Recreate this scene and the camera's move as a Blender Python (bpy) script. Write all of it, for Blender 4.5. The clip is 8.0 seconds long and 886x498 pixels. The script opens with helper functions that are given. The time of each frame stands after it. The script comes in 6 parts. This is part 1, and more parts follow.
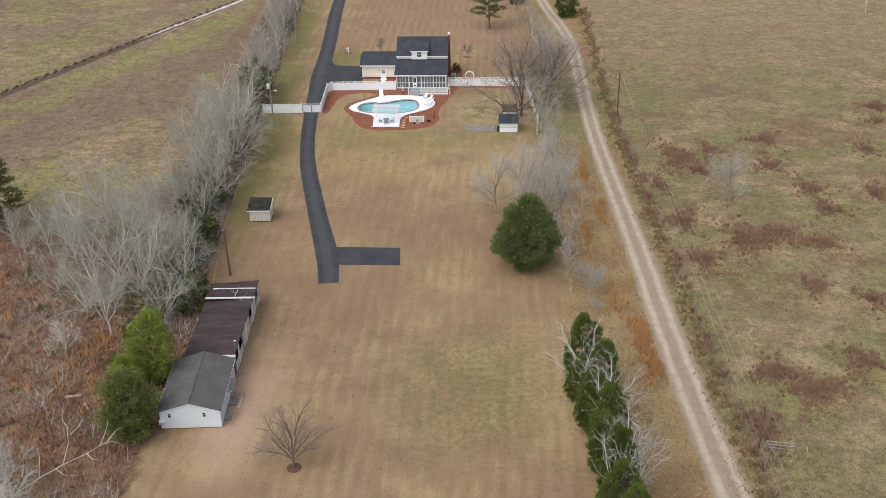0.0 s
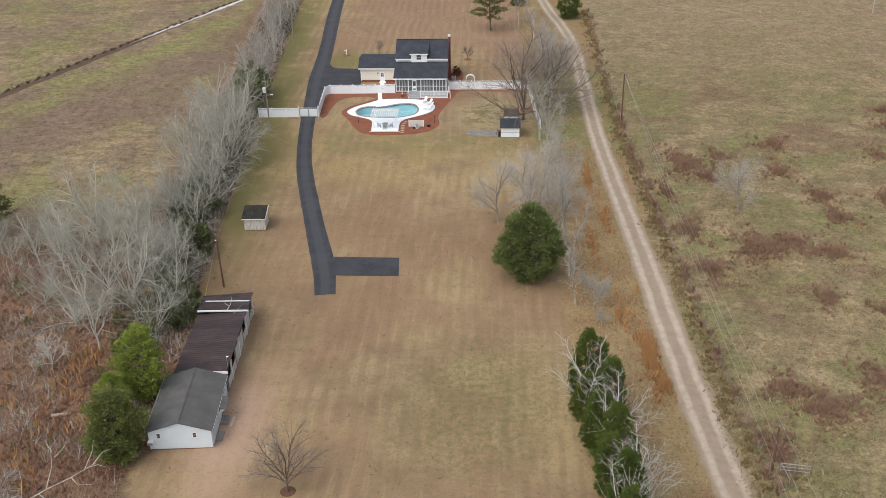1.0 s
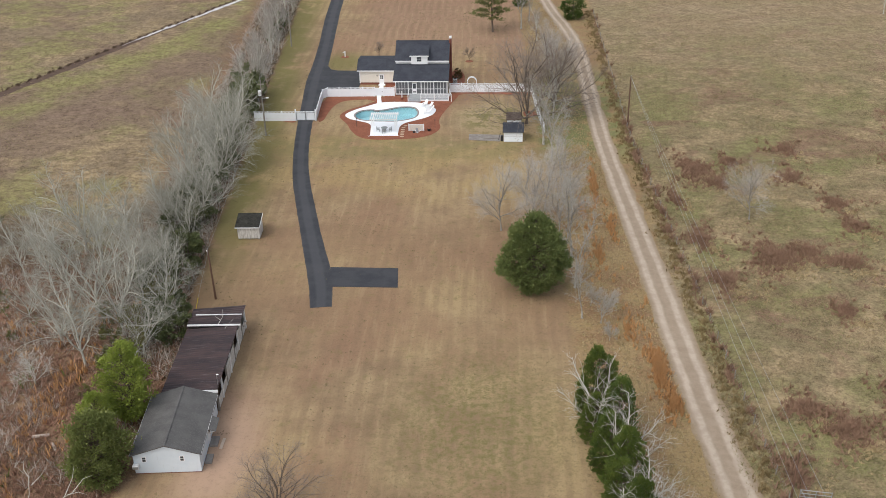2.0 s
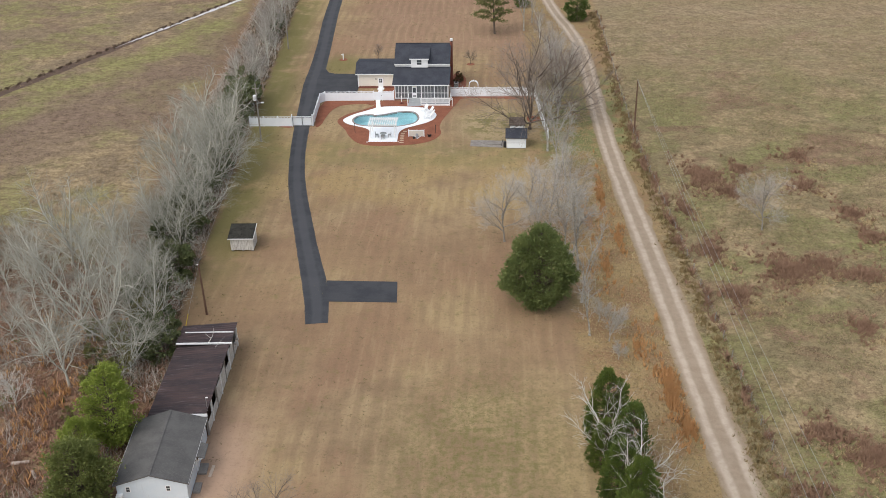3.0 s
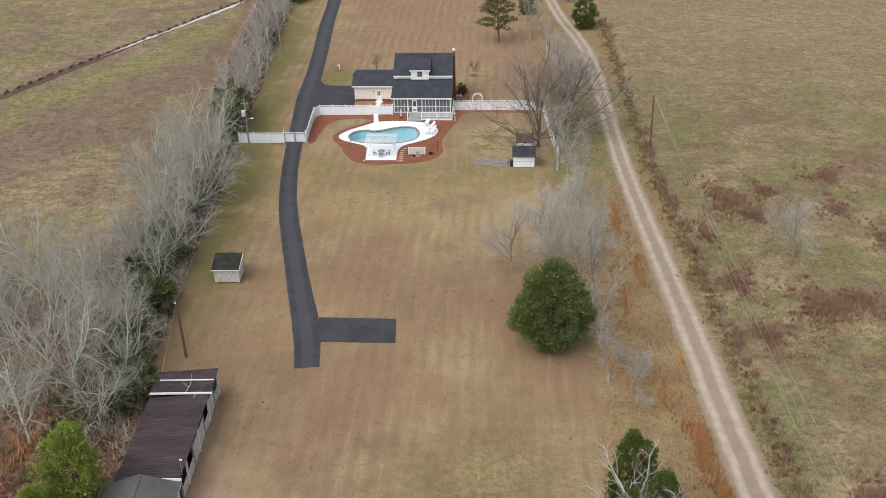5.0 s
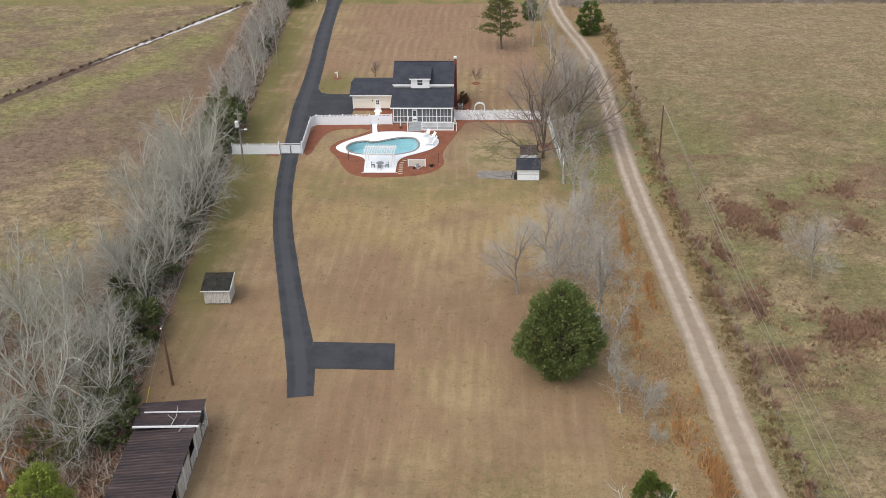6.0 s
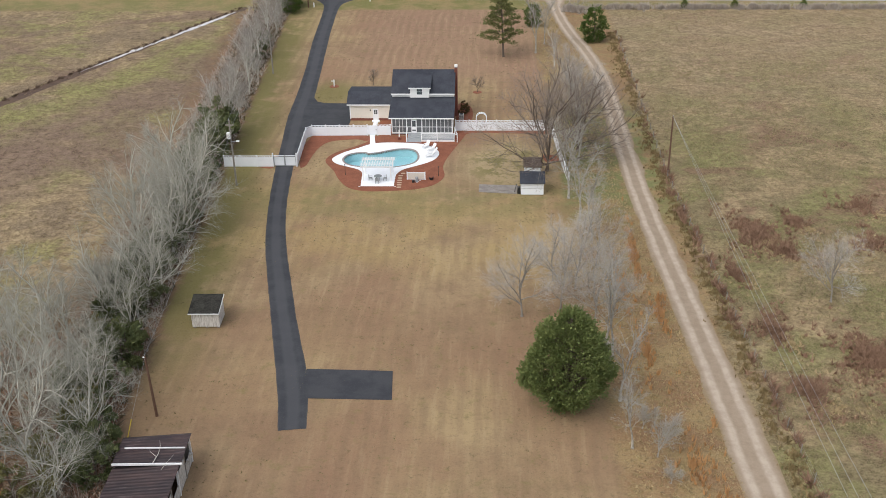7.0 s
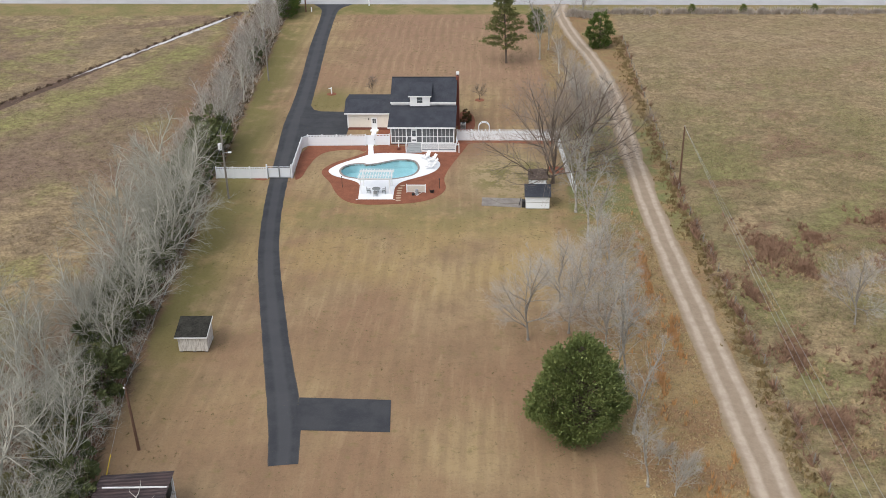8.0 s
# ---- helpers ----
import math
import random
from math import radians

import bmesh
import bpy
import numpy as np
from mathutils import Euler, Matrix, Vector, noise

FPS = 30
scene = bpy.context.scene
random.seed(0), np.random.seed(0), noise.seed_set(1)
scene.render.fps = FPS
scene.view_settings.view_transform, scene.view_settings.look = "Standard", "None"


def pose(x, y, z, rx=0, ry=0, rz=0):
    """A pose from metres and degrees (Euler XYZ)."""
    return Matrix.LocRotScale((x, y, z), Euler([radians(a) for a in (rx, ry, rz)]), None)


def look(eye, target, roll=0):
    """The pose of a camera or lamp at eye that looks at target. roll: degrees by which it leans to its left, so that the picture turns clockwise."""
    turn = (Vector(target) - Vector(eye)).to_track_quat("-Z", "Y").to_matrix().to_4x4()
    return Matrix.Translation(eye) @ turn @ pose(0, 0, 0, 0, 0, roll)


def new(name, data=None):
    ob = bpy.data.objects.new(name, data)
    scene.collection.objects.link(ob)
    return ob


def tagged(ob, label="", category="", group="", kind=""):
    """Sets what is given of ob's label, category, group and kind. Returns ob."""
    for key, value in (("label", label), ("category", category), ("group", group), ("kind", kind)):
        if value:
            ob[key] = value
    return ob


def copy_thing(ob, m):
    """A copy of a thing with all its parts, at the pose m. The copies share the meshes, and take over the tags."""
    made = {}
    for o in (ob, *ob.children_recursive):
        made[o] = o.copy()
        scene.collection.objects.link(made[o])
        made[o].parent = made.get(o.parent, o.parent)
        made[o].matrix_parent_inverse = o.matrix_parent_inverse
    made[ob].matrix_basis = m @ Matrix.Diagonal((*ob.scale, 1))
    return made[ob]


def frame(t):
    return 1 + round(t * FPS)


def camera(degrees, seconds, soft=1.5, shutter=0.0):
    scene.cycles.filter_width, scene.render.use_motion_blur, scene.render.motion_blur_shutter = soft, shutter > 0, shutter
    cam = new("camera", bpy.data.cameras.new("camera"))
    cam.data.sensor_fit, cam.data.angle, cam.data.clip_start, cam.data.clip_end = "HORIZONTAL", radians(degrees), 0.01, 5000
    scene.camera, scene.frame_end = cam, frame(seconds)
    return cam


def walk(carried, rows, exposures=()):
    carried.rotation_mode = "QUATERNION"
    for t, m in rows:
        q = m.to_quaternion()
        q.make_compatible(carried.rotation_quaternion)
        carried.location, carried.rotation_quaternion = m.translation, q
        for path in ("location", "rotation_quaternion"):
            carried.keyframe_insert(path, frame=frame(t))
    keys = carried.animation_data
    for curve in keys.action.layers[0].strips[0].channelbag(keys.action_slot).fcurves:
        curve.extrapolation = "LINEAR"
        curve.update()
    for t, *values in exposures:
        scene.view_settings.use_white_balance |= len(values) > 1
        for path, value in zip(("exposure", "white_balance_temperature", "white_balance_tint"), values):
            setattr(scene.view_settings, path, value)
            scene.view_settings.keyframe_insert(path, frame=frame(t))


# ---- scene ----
cam = camera(47.0, 8.0, soft=0.8)
PATH = [
    (0, (2.299, 1.134, 69.227), (2.192, 2.895, 68.284), -1.2),
    (0.5, (2.155, 3.228, 68.844), (2.048, 4.989, 67.901), -1.2),
    (1, (2.04, 5.626, 68.444), (1.933, 7.386, 67.501), -1.2),
    (1.5, (1.904, 8.224, 67.742), (1.796, 9.984, 66.8), -1.2),
    (3, (1.313, 16.662, 65.951), (1.204, 18.422, 65.008), -1.2),
    (3.5, (1.051, 19.42, 65.392), (0.942, 21.18, 64.449), -1.2),
    (4, (0.861, 22.566, 64.643), (0.751, 24.328, 63.702), -1.2),
    (4.5, (0.554, 25.524, 64.183), (0.445, 27.286, 63.244), -1.2),
    (6, (-0.157, 34.899, 62.672), (-0.267, 36.664, 61.739), -1.2),
    (6.5, (-0.476, 38.154, 62.073), (-0.584, 39.922, 61.143), -1.1),
    (7, (-0.712, 41.29, 61.491), (-0.82, 43.059, 60.564), -1.1),
    (7.5, (-0.973, 44.616, 60.848), (-1.081, 46.386, 59.924), -1.1),
    (8, (-1.179, 47.825, 60.066), (-1.288, 49.597, 59.145), -1.1),
]
walk(cam, [(t, look(eye, target, roll)) for t, eye, target, roll in PATH])

# ---------------------------------------------------------------- light
scene.view_settings.exposure = 0.42
world = bpy.data.worlds.new("overcast_sky")
world.use_nodes = True
scene.world = world
_wn = world.node_tree.nodes
_sky = _wn.new("ShaderNodeTexSky")
_sky.sky_type, _sky.sun_disc = "NISHITA", False
_sky.sun_elevation, _sky.sun_rotation = radians(52), radians(225)
_sky.dust_density, _sky.air_density = 4.0, 1.0
_hs = _wn.new("ShaderNodeHueSaturation")
_hs.inputs["Saturation"].default_value = 0.50
world.node_tree.links.new(_sky.outputs[0], _hs.inputs["Color"])
world.node_tree.links.new(_hs.outputs[0], _wn["Background"].inputs["Color"])
_wn["Background"].inputs["Strength"].default_value = 0.13
sun = new("sun", bpy.data.lights.new("sun", "SUN"))
sun.data.energy, sun.data.angle, sun.data.color = 0.85, radians(95), (1.0, 0.99, 0.975)
sun.matrix_world = look((-45, -70, 115), (0, 0, 0))


# ---------------------------------------------------------------- material helpers
class Net:
    """A short way to write node trees."""

    def __init__(self, name, rough=0.8, metal=0.0, spec=0.3):
        self.mat = bpy.data.materials.new(name)
        self.mat.use_nodes = True
        self.t = self.mat.node_tree
        self.b = self.t.nodes["Principled BSDF"]
        self.b.inputs["Roughness"].default_value = rough
        self.b.inputs["Metallic"].default_value = metal
        self.b.inputs["Specular IOR Level"].default_value = spec
        self.co = self.t.nodes.new("ShaderNodeTexCoord").outputs["Object"]

    def put(self, sock, v):
        if isinstance(v, bpy.types.NodeSocket):
            self.t.links.new(v, sock)
        elif isinstance(v, tuple) and len(v) == 3 and len(sock.default_value) == 4:
            sock.default_value = (*v, 1)
        else:
            sock.default_value = v

    def math(self, op, a, b=0.0, c=0.0):
        n = self.t.nodes.new("ShaderNodeMath")
        n.operation = op
        for s, v in zip(n.inputs, (a, b, c)):
            self.put(s, v)
        return n.outputs[0]

    def noise(self, scale, detail=4.0, rough=0.6, dist=0.0, at=None, stretch=None):
        n = self.t.nodes.new("ShaderNodeTexNoise")
        co = at or self.co
        if stretch:
            m = self.t.nodes.new("ShaderNodeMapping")
            m.inputs["Scale"].default_value = stretch
            self.t.links.new(co, m.inputs["Vector"])
            co = m.outputs[0]
        self.t.links.new(co, n.inputs["Vector"])
        n.inputs["Scale"].default_value, n.inputs["Detail"].default_value = scale, detail
        n.inputs["Roughness"].default_value, n.inputs["Distortion"].default_value = rough, dist
        return n.outputs["Fac"]

    def ramp(self, v, lo, hi):
        n = self.t.nodes.new("ShaderNodeMapRange")
        n.interpolation_type = "SMOOTHSTEP"
        self.put(n.inputs["Value"], v)
        n.inputs["From Min"].default_value, n.inputs["From Max"].default_value = lo, hi
        return n.outputs[0]

    def mix(self, f, a, b, mode="MIX"):
        n = self.t.nodes.new("ShaderNodeMix")
        n.data_type, n.blend_type = "RGBA", mode
        self.put(n.inputs[0], f)
        self.put(n.inputs[6], a)
        self.put(n.inputs[7], b)
        return n.outputs[2]

    def xyz(self, co=None):
        n = self.t.nodes.new("ShaderNodeSeparateXYZ")
        self.t.links.new(co or self.co, n.inputs[0])
        return n.outputs

    def uv(self):
        return self.t.nodes.new("ShaderNodeUVMap").outputs[0]

    def island(self):
        return self.t.nodes.new("ShaderNodeNewGeometry").outputs["Random Per Island"]

    def thing(self):
        return self.t.nodes.new("ShaderNodeObjectInfo").outputs["Random"]

    def color(self, c):
        self.put(self.b.inputs["Base Color"], c)
        return self

    def bump(self, h, strength=0.3, dist=0.05):
        n = self.t.nodes.new("ShaderNodeBump")
        n.inputs["Strength"].default_value, n.inputs["Distance"].default_value = strength, dist
        self.put(n.inputs["Height"], h)
        self.t.links.new(n.outputs[0], self.b.inputs["Normal"])
        return self


def plain(name, a, b, scale=2.0, rough=0.7, metal=0.0, spec=0.3, bump=0.1, fine=18.0):
    """A surface of two near tones, mottled at two scales, with a fine relief."""
    n = Net(name, rough, metal, spec)
    k = n.math("MULTIPLY_ADD", n.noise(fine, 3), 0.45, n.math("MULTIPLY", n.noise(scale), 0.55))
    n.color(n.mix(n.ramp(k, 0.35, 0.65), a, b))
    n.bump(n.noise(fine, 2), bump, 0.02)
    return n.mat


def leafy(name, a, b, c, rough=0.6):
    """Foliage: every sprig has its own tone."""
    n = Net(name, rough, 0, 0.25)
    k = n.mix(n.ramp(n.noise(0.9, 3), 0.35, 0.65), a, b)
    k = n.mix(n.math("MULTIPLY", n.math("POWER", n.island(), 2.0), 0.55), k, c)
    k = n.mix(0.5, k, n.mix(n.thing(), a, b))
    n.color(k)
    return n.mat


# ---------------------------------------------------------------- materials
def ground_material():
    n = Net("ground_cover", 0.95, 0, 0.1)
    x, y, _ = n.xyz()
    big, mid, fine = n.noise(0.03, 5, 0.6), n.noise(0.16, 6, 0.65), n.noise(1.3, 6, 0.75)
    grain = n.noise(4.5, 6, 0.9)
    edge = n.math("MULTIPLY", n.math("SUBTRACT", n.noise(0.35, 5, 0.7), 0.5), 4.0)
    # mown lawn: tan dormant grass, redder and greener areas, mower passes along y
    lawn = n.mix(n.ramp(mid, 0.36, 0.62), (0.345, 0.250, 0.145), (0.245, 0.165, 0.100))
    lawn = n.mix(n.math("MULTIPLY", n.ramp(big, 0.44, 0.58), 0.65), lawn, (0.385, 0.285, 0.150))
    red = n.ramp(n.noise(0.05, 5, 0.62, 0.5, stretch=(1, 0.7, 1)), 0.48, 0.62)
    lawn = n.mix(n.math("MULTIPLY", red, 0.65), lawn, (0.265, 0.155, 0.100))
    far = n.math("MULTIPLY", n.ramp(y, 218, 236), n.ramp(x, -38, -24))
    lawn = n.mix(n.math("MULTIPLY", far, 0.75), lawn, (0.300, 0.185, 0.128))
    sx = n.math("ADD", x, n.math("MULTIPLY", n.noise(0.05, 3), 2.0))
    stripes = n.ramp(n.math("SINE", n.math("MULTIPLY", sx, 3.4)), -0.3, 0.9)
    wob = n.ramp(n.noise(0.10, 4), 0.38, 0.58)
    lawn = n.mix(n.math("MULTIPLY", n.math("MULTIPLY", stripes, wob), 0.42), lawn, (0.205, 0.140, 0.085))
    pale_line = n.ramp(n.math("SINE", n.math("MULTIPLY", sx, 3.4)), -0.75, -1.0)
    lawn = n.mix(n.math("MULTIPLY", n.math("MULTIPLY", pale_line, n.ramp(n.noise(0.12, 4), 0.44, 0.60)), 0.26), lawn, (0.42, 0.32, 0.19))
    cross = n.ramp(n.math("SINE", n.math("MULTIPLY", n.math("ADD", y, n.math("MULTIPLY", n.noise(0.06, 3), 3.0)), 2.1)), 0.0, 0.9)
    lawn = n.mix(n.math("MULTIPLY", n.math("MULTIPLY", cross, n.ramp(n.noise(0.07, 4), 0.45, 0.62)), 0.22), lawn, (0.22, 0.150, 0.09))
    # golden turf towards the pool, a browner belt beside the turning pad
    wy2 = n.math("ADD", y, n.math("MULTIPLY", edge, 1.6))
    gold = n.math("MULTIPLY", n.ramp(wy2, 148, 160), n.ramp(n.noise(0.11, 5, 0.65), 0.34, 0.60))
    gold = n.math("MULTIPLY", gold, n.ramp(y, 184, 176))
    lawn = n.mix(n.math("MULTIPLY", gold, 0.55), lawn, (0.375, 0.275, 0.120))
    belt = n.math("MULTIPLY", n.math("MULTIPLY", n.ramp(wy2, 106, 118), n.ramp(wy2, 152, 138)), n.ramp(n.noise(0.07, 5, 0.6), 0.30, 0.55))
    lawn = n.mix(n.math("MULTIPLY", belt, 0.62), lawn, (0.250, 0.155, 0.095))
    streak = n.noise(1.0, 4, 0.6, stretch=(1.1, 0.14, 1))
    lawn = n.mix(n.math("MULTIPLY", n.ramp(streak, 0.47, 0.64), 0.20), lawn, (0.190, 0.140, 0.085))
    lawn = n.mix(n.math("MULTIPLY", n.ramp(streak, 0.47, 0.32), 0.20), lawn, (0.43, 0.33, 0.20))
    gx = n.math("MULTIPLY", n.math("SUBTRACT", x, 0.0), 0.075)
    gy = n.math("MULTIPLY", n.math("SUBTRACT", y, 97.0), 0.055)
    gd = n.math("SQRT", n.math("ADD", n.math("MULTIPLY", gx, gx), n.math("MULTIPLY", gy, gy)))
    gm = n.math("MULTIPLY", n.ramp(gd, 1.15, 0.2), n.ramp(fine, 0.38, 0.62))
    side = n.math("MULTIPLY", n.ramp(n.math("MULTIPLY_ADD", y, 0.0809, x), -19.5, -25.0), n.math("MULTIPLY", n.ramp(y, 118, 148), n.ramp(n.noise(0.16, 5, 0.65), 0.28, 0.52)))
    pgx = n.math("MULTIPLY", n.math("SUBTRACT", x, 1.0), 0.13)
    pgy = n.math("MULTIPLY", n.math("SUBTRACT", y, 187.0), 0.10)
    pd = n.math("SQRT", n.math("ADD", n.math("MULTIPLY", pgx, pgx), n.math("MULTIPLY", pgy, pgy)))
    patch = n.math("MULTIPLY", n.ramp(pd, 1.25, 0.35), n.ramp(n.noise(0.40, 5, 0.7), 0.47, 0.58))
    lawn = n.mix(n.math("MULTIPLY", n.ramp(pd, 1.35, 0.5), 0.75), lawn, (0.395, 0.315, 0.185))
    hgx = n.math("MULTIPLY", n.math("SUBTRACT", x, -31.5), 0.17)
    hgy = n.math("MULTIPLY", n.math("SUBTRACT", y, 220.0), 0.11)
    hd = n.math("SQRT", n.math("ADD", n.math("MULTIPLY", hgx, hgx), n.math("MULTIPLY", hgy, hgy)))
    green = n.math("MAXIMUM", n.math("MAXIMUM", n.math("MULTIPLY", gm, 0.8), n.math("MULTIPLY", side, 0.85)), n.math("MAXIMUM", n.math("MULTIPLY", patch, 0.85), n.math("MULTIPLY", n.ramp(hd, 1.2, 0.3), 0.75)))
    lawn = n.mix(green, lawn, (0.165, 0.155, 0.055))
    lawn = n.mix(n.math("MULTIPLY", n.ramp(n.noise(0.5, 5, 0.75), 0.54, 0.70), 0.55), lawn, (0.19, 0.165, 0.065))
    front = n.math("MULTIPLY", n.math("MULTIPLY", n.ramp(wy2, 164, 172), n.ramp(wy2, 181, 175)), n.ramp(n.noise(0.25, 5, 0.7), 0.36, 0.56))
    lawn = n.mix(n.math("MULTIPLY", front, 0.6), lawn, (0.20, 0.18, 0.075))
    lawn = n.mix(n.math("MULTIPLY", n.ramp(n.noise(0.9, 6, 0.8), 0.58, 0.66), 0.6), lawn, (0.12, 0.10, 0.05))
    # bare worn earth by the garage
    wx = n.math("MULTIPLY", n.math("SUBTRACT", x, -26.6), 0.20)
    wy = n.math("MULTIPLY", n.math("SUBTRACT", y, 91.5), 0.075)
    wd = n.math("SQRT", n.math("ADD", n.math("MULTIPLY", wx, wx), n.math("MULTIPLY", wy, wy)))
    lawn = n.mix(n.math("MULTIPLY", n.ramp(n.math("ADD", wd, n.math("MULTIPLY", edge, 0.12)), 1.25, 0.15), 0.95), lawn, (0.44, 0.300, 0.215))
    # rough field on the far side of the track
    fld = n.mix(n.ramp(mid, 0.38, 0.60), (0.325, 0.250, 0.150), (0.190, 0.160, 0.088))
    fld = n.mix(n.math("MULTIPLY", n.ramp(n.noise(0.075, 5, 0.62), 0.46, 0.60), 0.85), fld, (0.180, 0.188, 0.072))
    fld = n.mix(n.math("MULTIPLY", n.ramp(n.noise(0.055, 5, 0.66, 0.5, stretch=(1, 1.3, 1)), 0.53, 0.62), 0.85), fld, (0.185, 0.108, 0.078))
    fld = n.mix(n.math("MULTIPLY", n.ramp(n.noise(0.30, 5, 0.7), 0.52, 0.66), 0.5), fld, (0.15, 0.112, 0.07))
    fld = n.mix(n.math("MULTIPLY", n.ramp(y, 185, 250), 0.6), fld, (0.315, 0.238, 0.160))
    tus, tus2 = n.noise(1.15, 6, 0.82, 0.3), n.noise(0.42, 6, 0.75, 0.4)
    shade = n.mix(n.ramp(tus, 0.42, 0.56), (0.42, 0.38, 0.35), (1.26, 1.26, 1.22))
    shade = n.mix(0.45, shade, n.mix(n.ramp(tus2, 0.42, 0.58), (0.45, 0.41, 0.37), (1.3, 1.3, 1.26)))
    fld = n.mix(0.85, fld, shade, "MULTIPLY")
    # hay field on the near side of the ditch, browner and more olive
    west = n.mix(n.ramp(n.noise(0.06, 5, 0.65), 0.40, 0.58), (0.330, 0.255, 0.155), (0.215, 0.165, 0.115))
    west = n.mix(n.math("MULTIPLY", n.ramp(n.noise(0.055, 6, 0.65), 0.48, 0.57), 0.80), west, (0.225, 0.225, 0.085))
    west = n.mix(n.math("MULTIPLY", n.ramp(n.noise(0.032, 6, 0.68, 0.6), 0.50, 0.58), 0.85), west, (0.190, 0.128, 0.104))
    west = n.mix(n.math("MULTIPLY", n.ramp(n.noise(0.30, 6, 0.75), 0.50, 0.62), 0.5), west, (0.150, 0.112, 0.078))
    # bands beside the ditch: a green strip, then browner weeds
    dd = n.math("ADD", n.math("SUBTRACT", n.math("MULTIPLY", x, 0.916), n.math("MULTIPLY", y, 0.402)), n.math("MULTIPLY_ADD", edge, 2.2, 170.1))
    strip_g = n.math("MULTIPLY", n.math("MULTIPLY", n.ramp(dd, 4, 8), n.ramp(dd, 19, 12)), n.ramp(n.noise(0.10, 6, 0.7), 0.36, 0.56))
    strip_b = n.math("MULTIPLY", n.math("MULTIPLY", n.ramp(dd, 13, 18), n.ramp(dd, 40, 30)), n.ramp(n.noise(0.08, 6, 0.7), 0.32, 0.55))
    west = n.mix(n.math("MULTIPLY", strip_b, 0.80), west, (0.175, 0.122, 0.100))
    west = n.mix(n.math("MULTIPLY", strip_g, 0.75), west, (0.225, 0.235, 0.085))
    west = n.mix(0.95, west, shade, "MULTIPLY")
    # scrub and leaf litter
    scr = n.mix(n.ramp(mid, 0.36, 0.64), (0.21, 0.122, 0.078), (0.125, 0.080, 0.058))
    scr = n.mix(n.math("MULTIPLY", n.ramp(n.noise(0.5, 5, 0.7), 0.52, 0.68), 0.8), scr, (0.29, 0.175, 0.085))
    scr = n.mix(n.math("MULTIPLY", n.ramp(n.noise(0.23, 4, 0.7), 0.58, 0.7), 0.5), scr, (0.16, 0.15, 0.06))
    # verge by the track
    vrg = n.mix(n.ramp(mid, 0.38, 0.62), (0.30, 0.215, 0.105), (0.235, 0.14, 0.075))
    vrg = n.mix(n.math("MULTIPLY", n.ramp(n.noise(0.4, 5, 0.7), 0.5, 0.66), 0.6), vrg, (0.20, 0.175, 0.07))
    vg = n.math("MULTIPLY", n.math("MULTIPLY", n.ramp(y, 158, 180), n.ramp(y, 222, 205)), n.ramp(n.noise(0.3, 4), 0.36, 0.56))
    vrg = n.mix(n.math("MULTIPLY", vg, 0.9), vrg, (0.140, 0.178, 0.062))
    # where each lies
    left = n.math("ADD", n.math("MULTIPLY_ADD", y, 0.0809, x), edge)
    right = n.math("ADD", n.math("MULTIPLY_ADD", y, 0.03, x), n.math("MULTIPLY", edge, 0.6))
    left = n.math("SUBTRACT", left, n.math("MULTIPLY", n.math("MULTIPLY", n.ramp(y, 119, 115), n.ramp(y, 86, 90)), 2.6))
    c = n.mix(n.ramp(left, -28.6, -27.4), scr, lawn)
    c = n.mix(n.ramp(right, 13.2, 14.8), c, vrg)
    c = n.mix(n.ramp(n.math("ADD", x, edge), 23.0, 25.0), c, fld)
    wm = n.math("MULTIPLY", n.ramp(n.math("ADD", left, n.math("MULTIPLY", edge, 0.8)), -38.0, -43.0), n.ramp(n.math("ADD", n.math("MULTIPLY_ADD", x, 0.30, y), n.math("MULTIPLY", edge, 1.2)), 112.0, 122.0))
    c = n.mix(wm, c, west)
    # beyond the ditch and at the roadside
    c = n.mix(n.ramp(n.math("ADD", y, n.math("MULTIPLY", edge, 0.2)), 279.5, 281.5), c, n.mix(n.ramp(mid, 0.4, 0.6), (0.26, 0.20, 0.095), (0.17, 0.165, 0.06)))
    # mown turf is finer than the rough ground
    mown = n.math("MULTIPLY", n.ramp(left, -28.6, -27.4), n.ramp(right, 14.8, 13.2))
    wild = n.math("SUBTRACT", 1.0, n.math("MULTIPLY", mown, 0.68))
    c = n.mix(n.math("MULTIPLY", n.math("MULTIPLY", n.ramp(fine, 0.48, 0.66), 0.48), wild), c, (0.110, 0.082, 0.050))
    c = n.mix(n.math("MULTIPLY", n.math("MULTIPLY", n.ramp(grain, 0.46, 0.58), 0.40), wild), c, (0.42, 0.33, 0.205))
    c = n.mix(n.math("MULTIPLY", n.math("MULTIPLY", n.ramp(n.noise(2.6, 5, 0.85), 0.53, 0.62), 0.42), wild), c, (0.10, 0.078, 0.048))
    n.color(c)
    n.bump(n.math("ADD", fine, n.math("MULTIPLY", grain, 0.5)), 0.55, 0.14)
    return n.mat


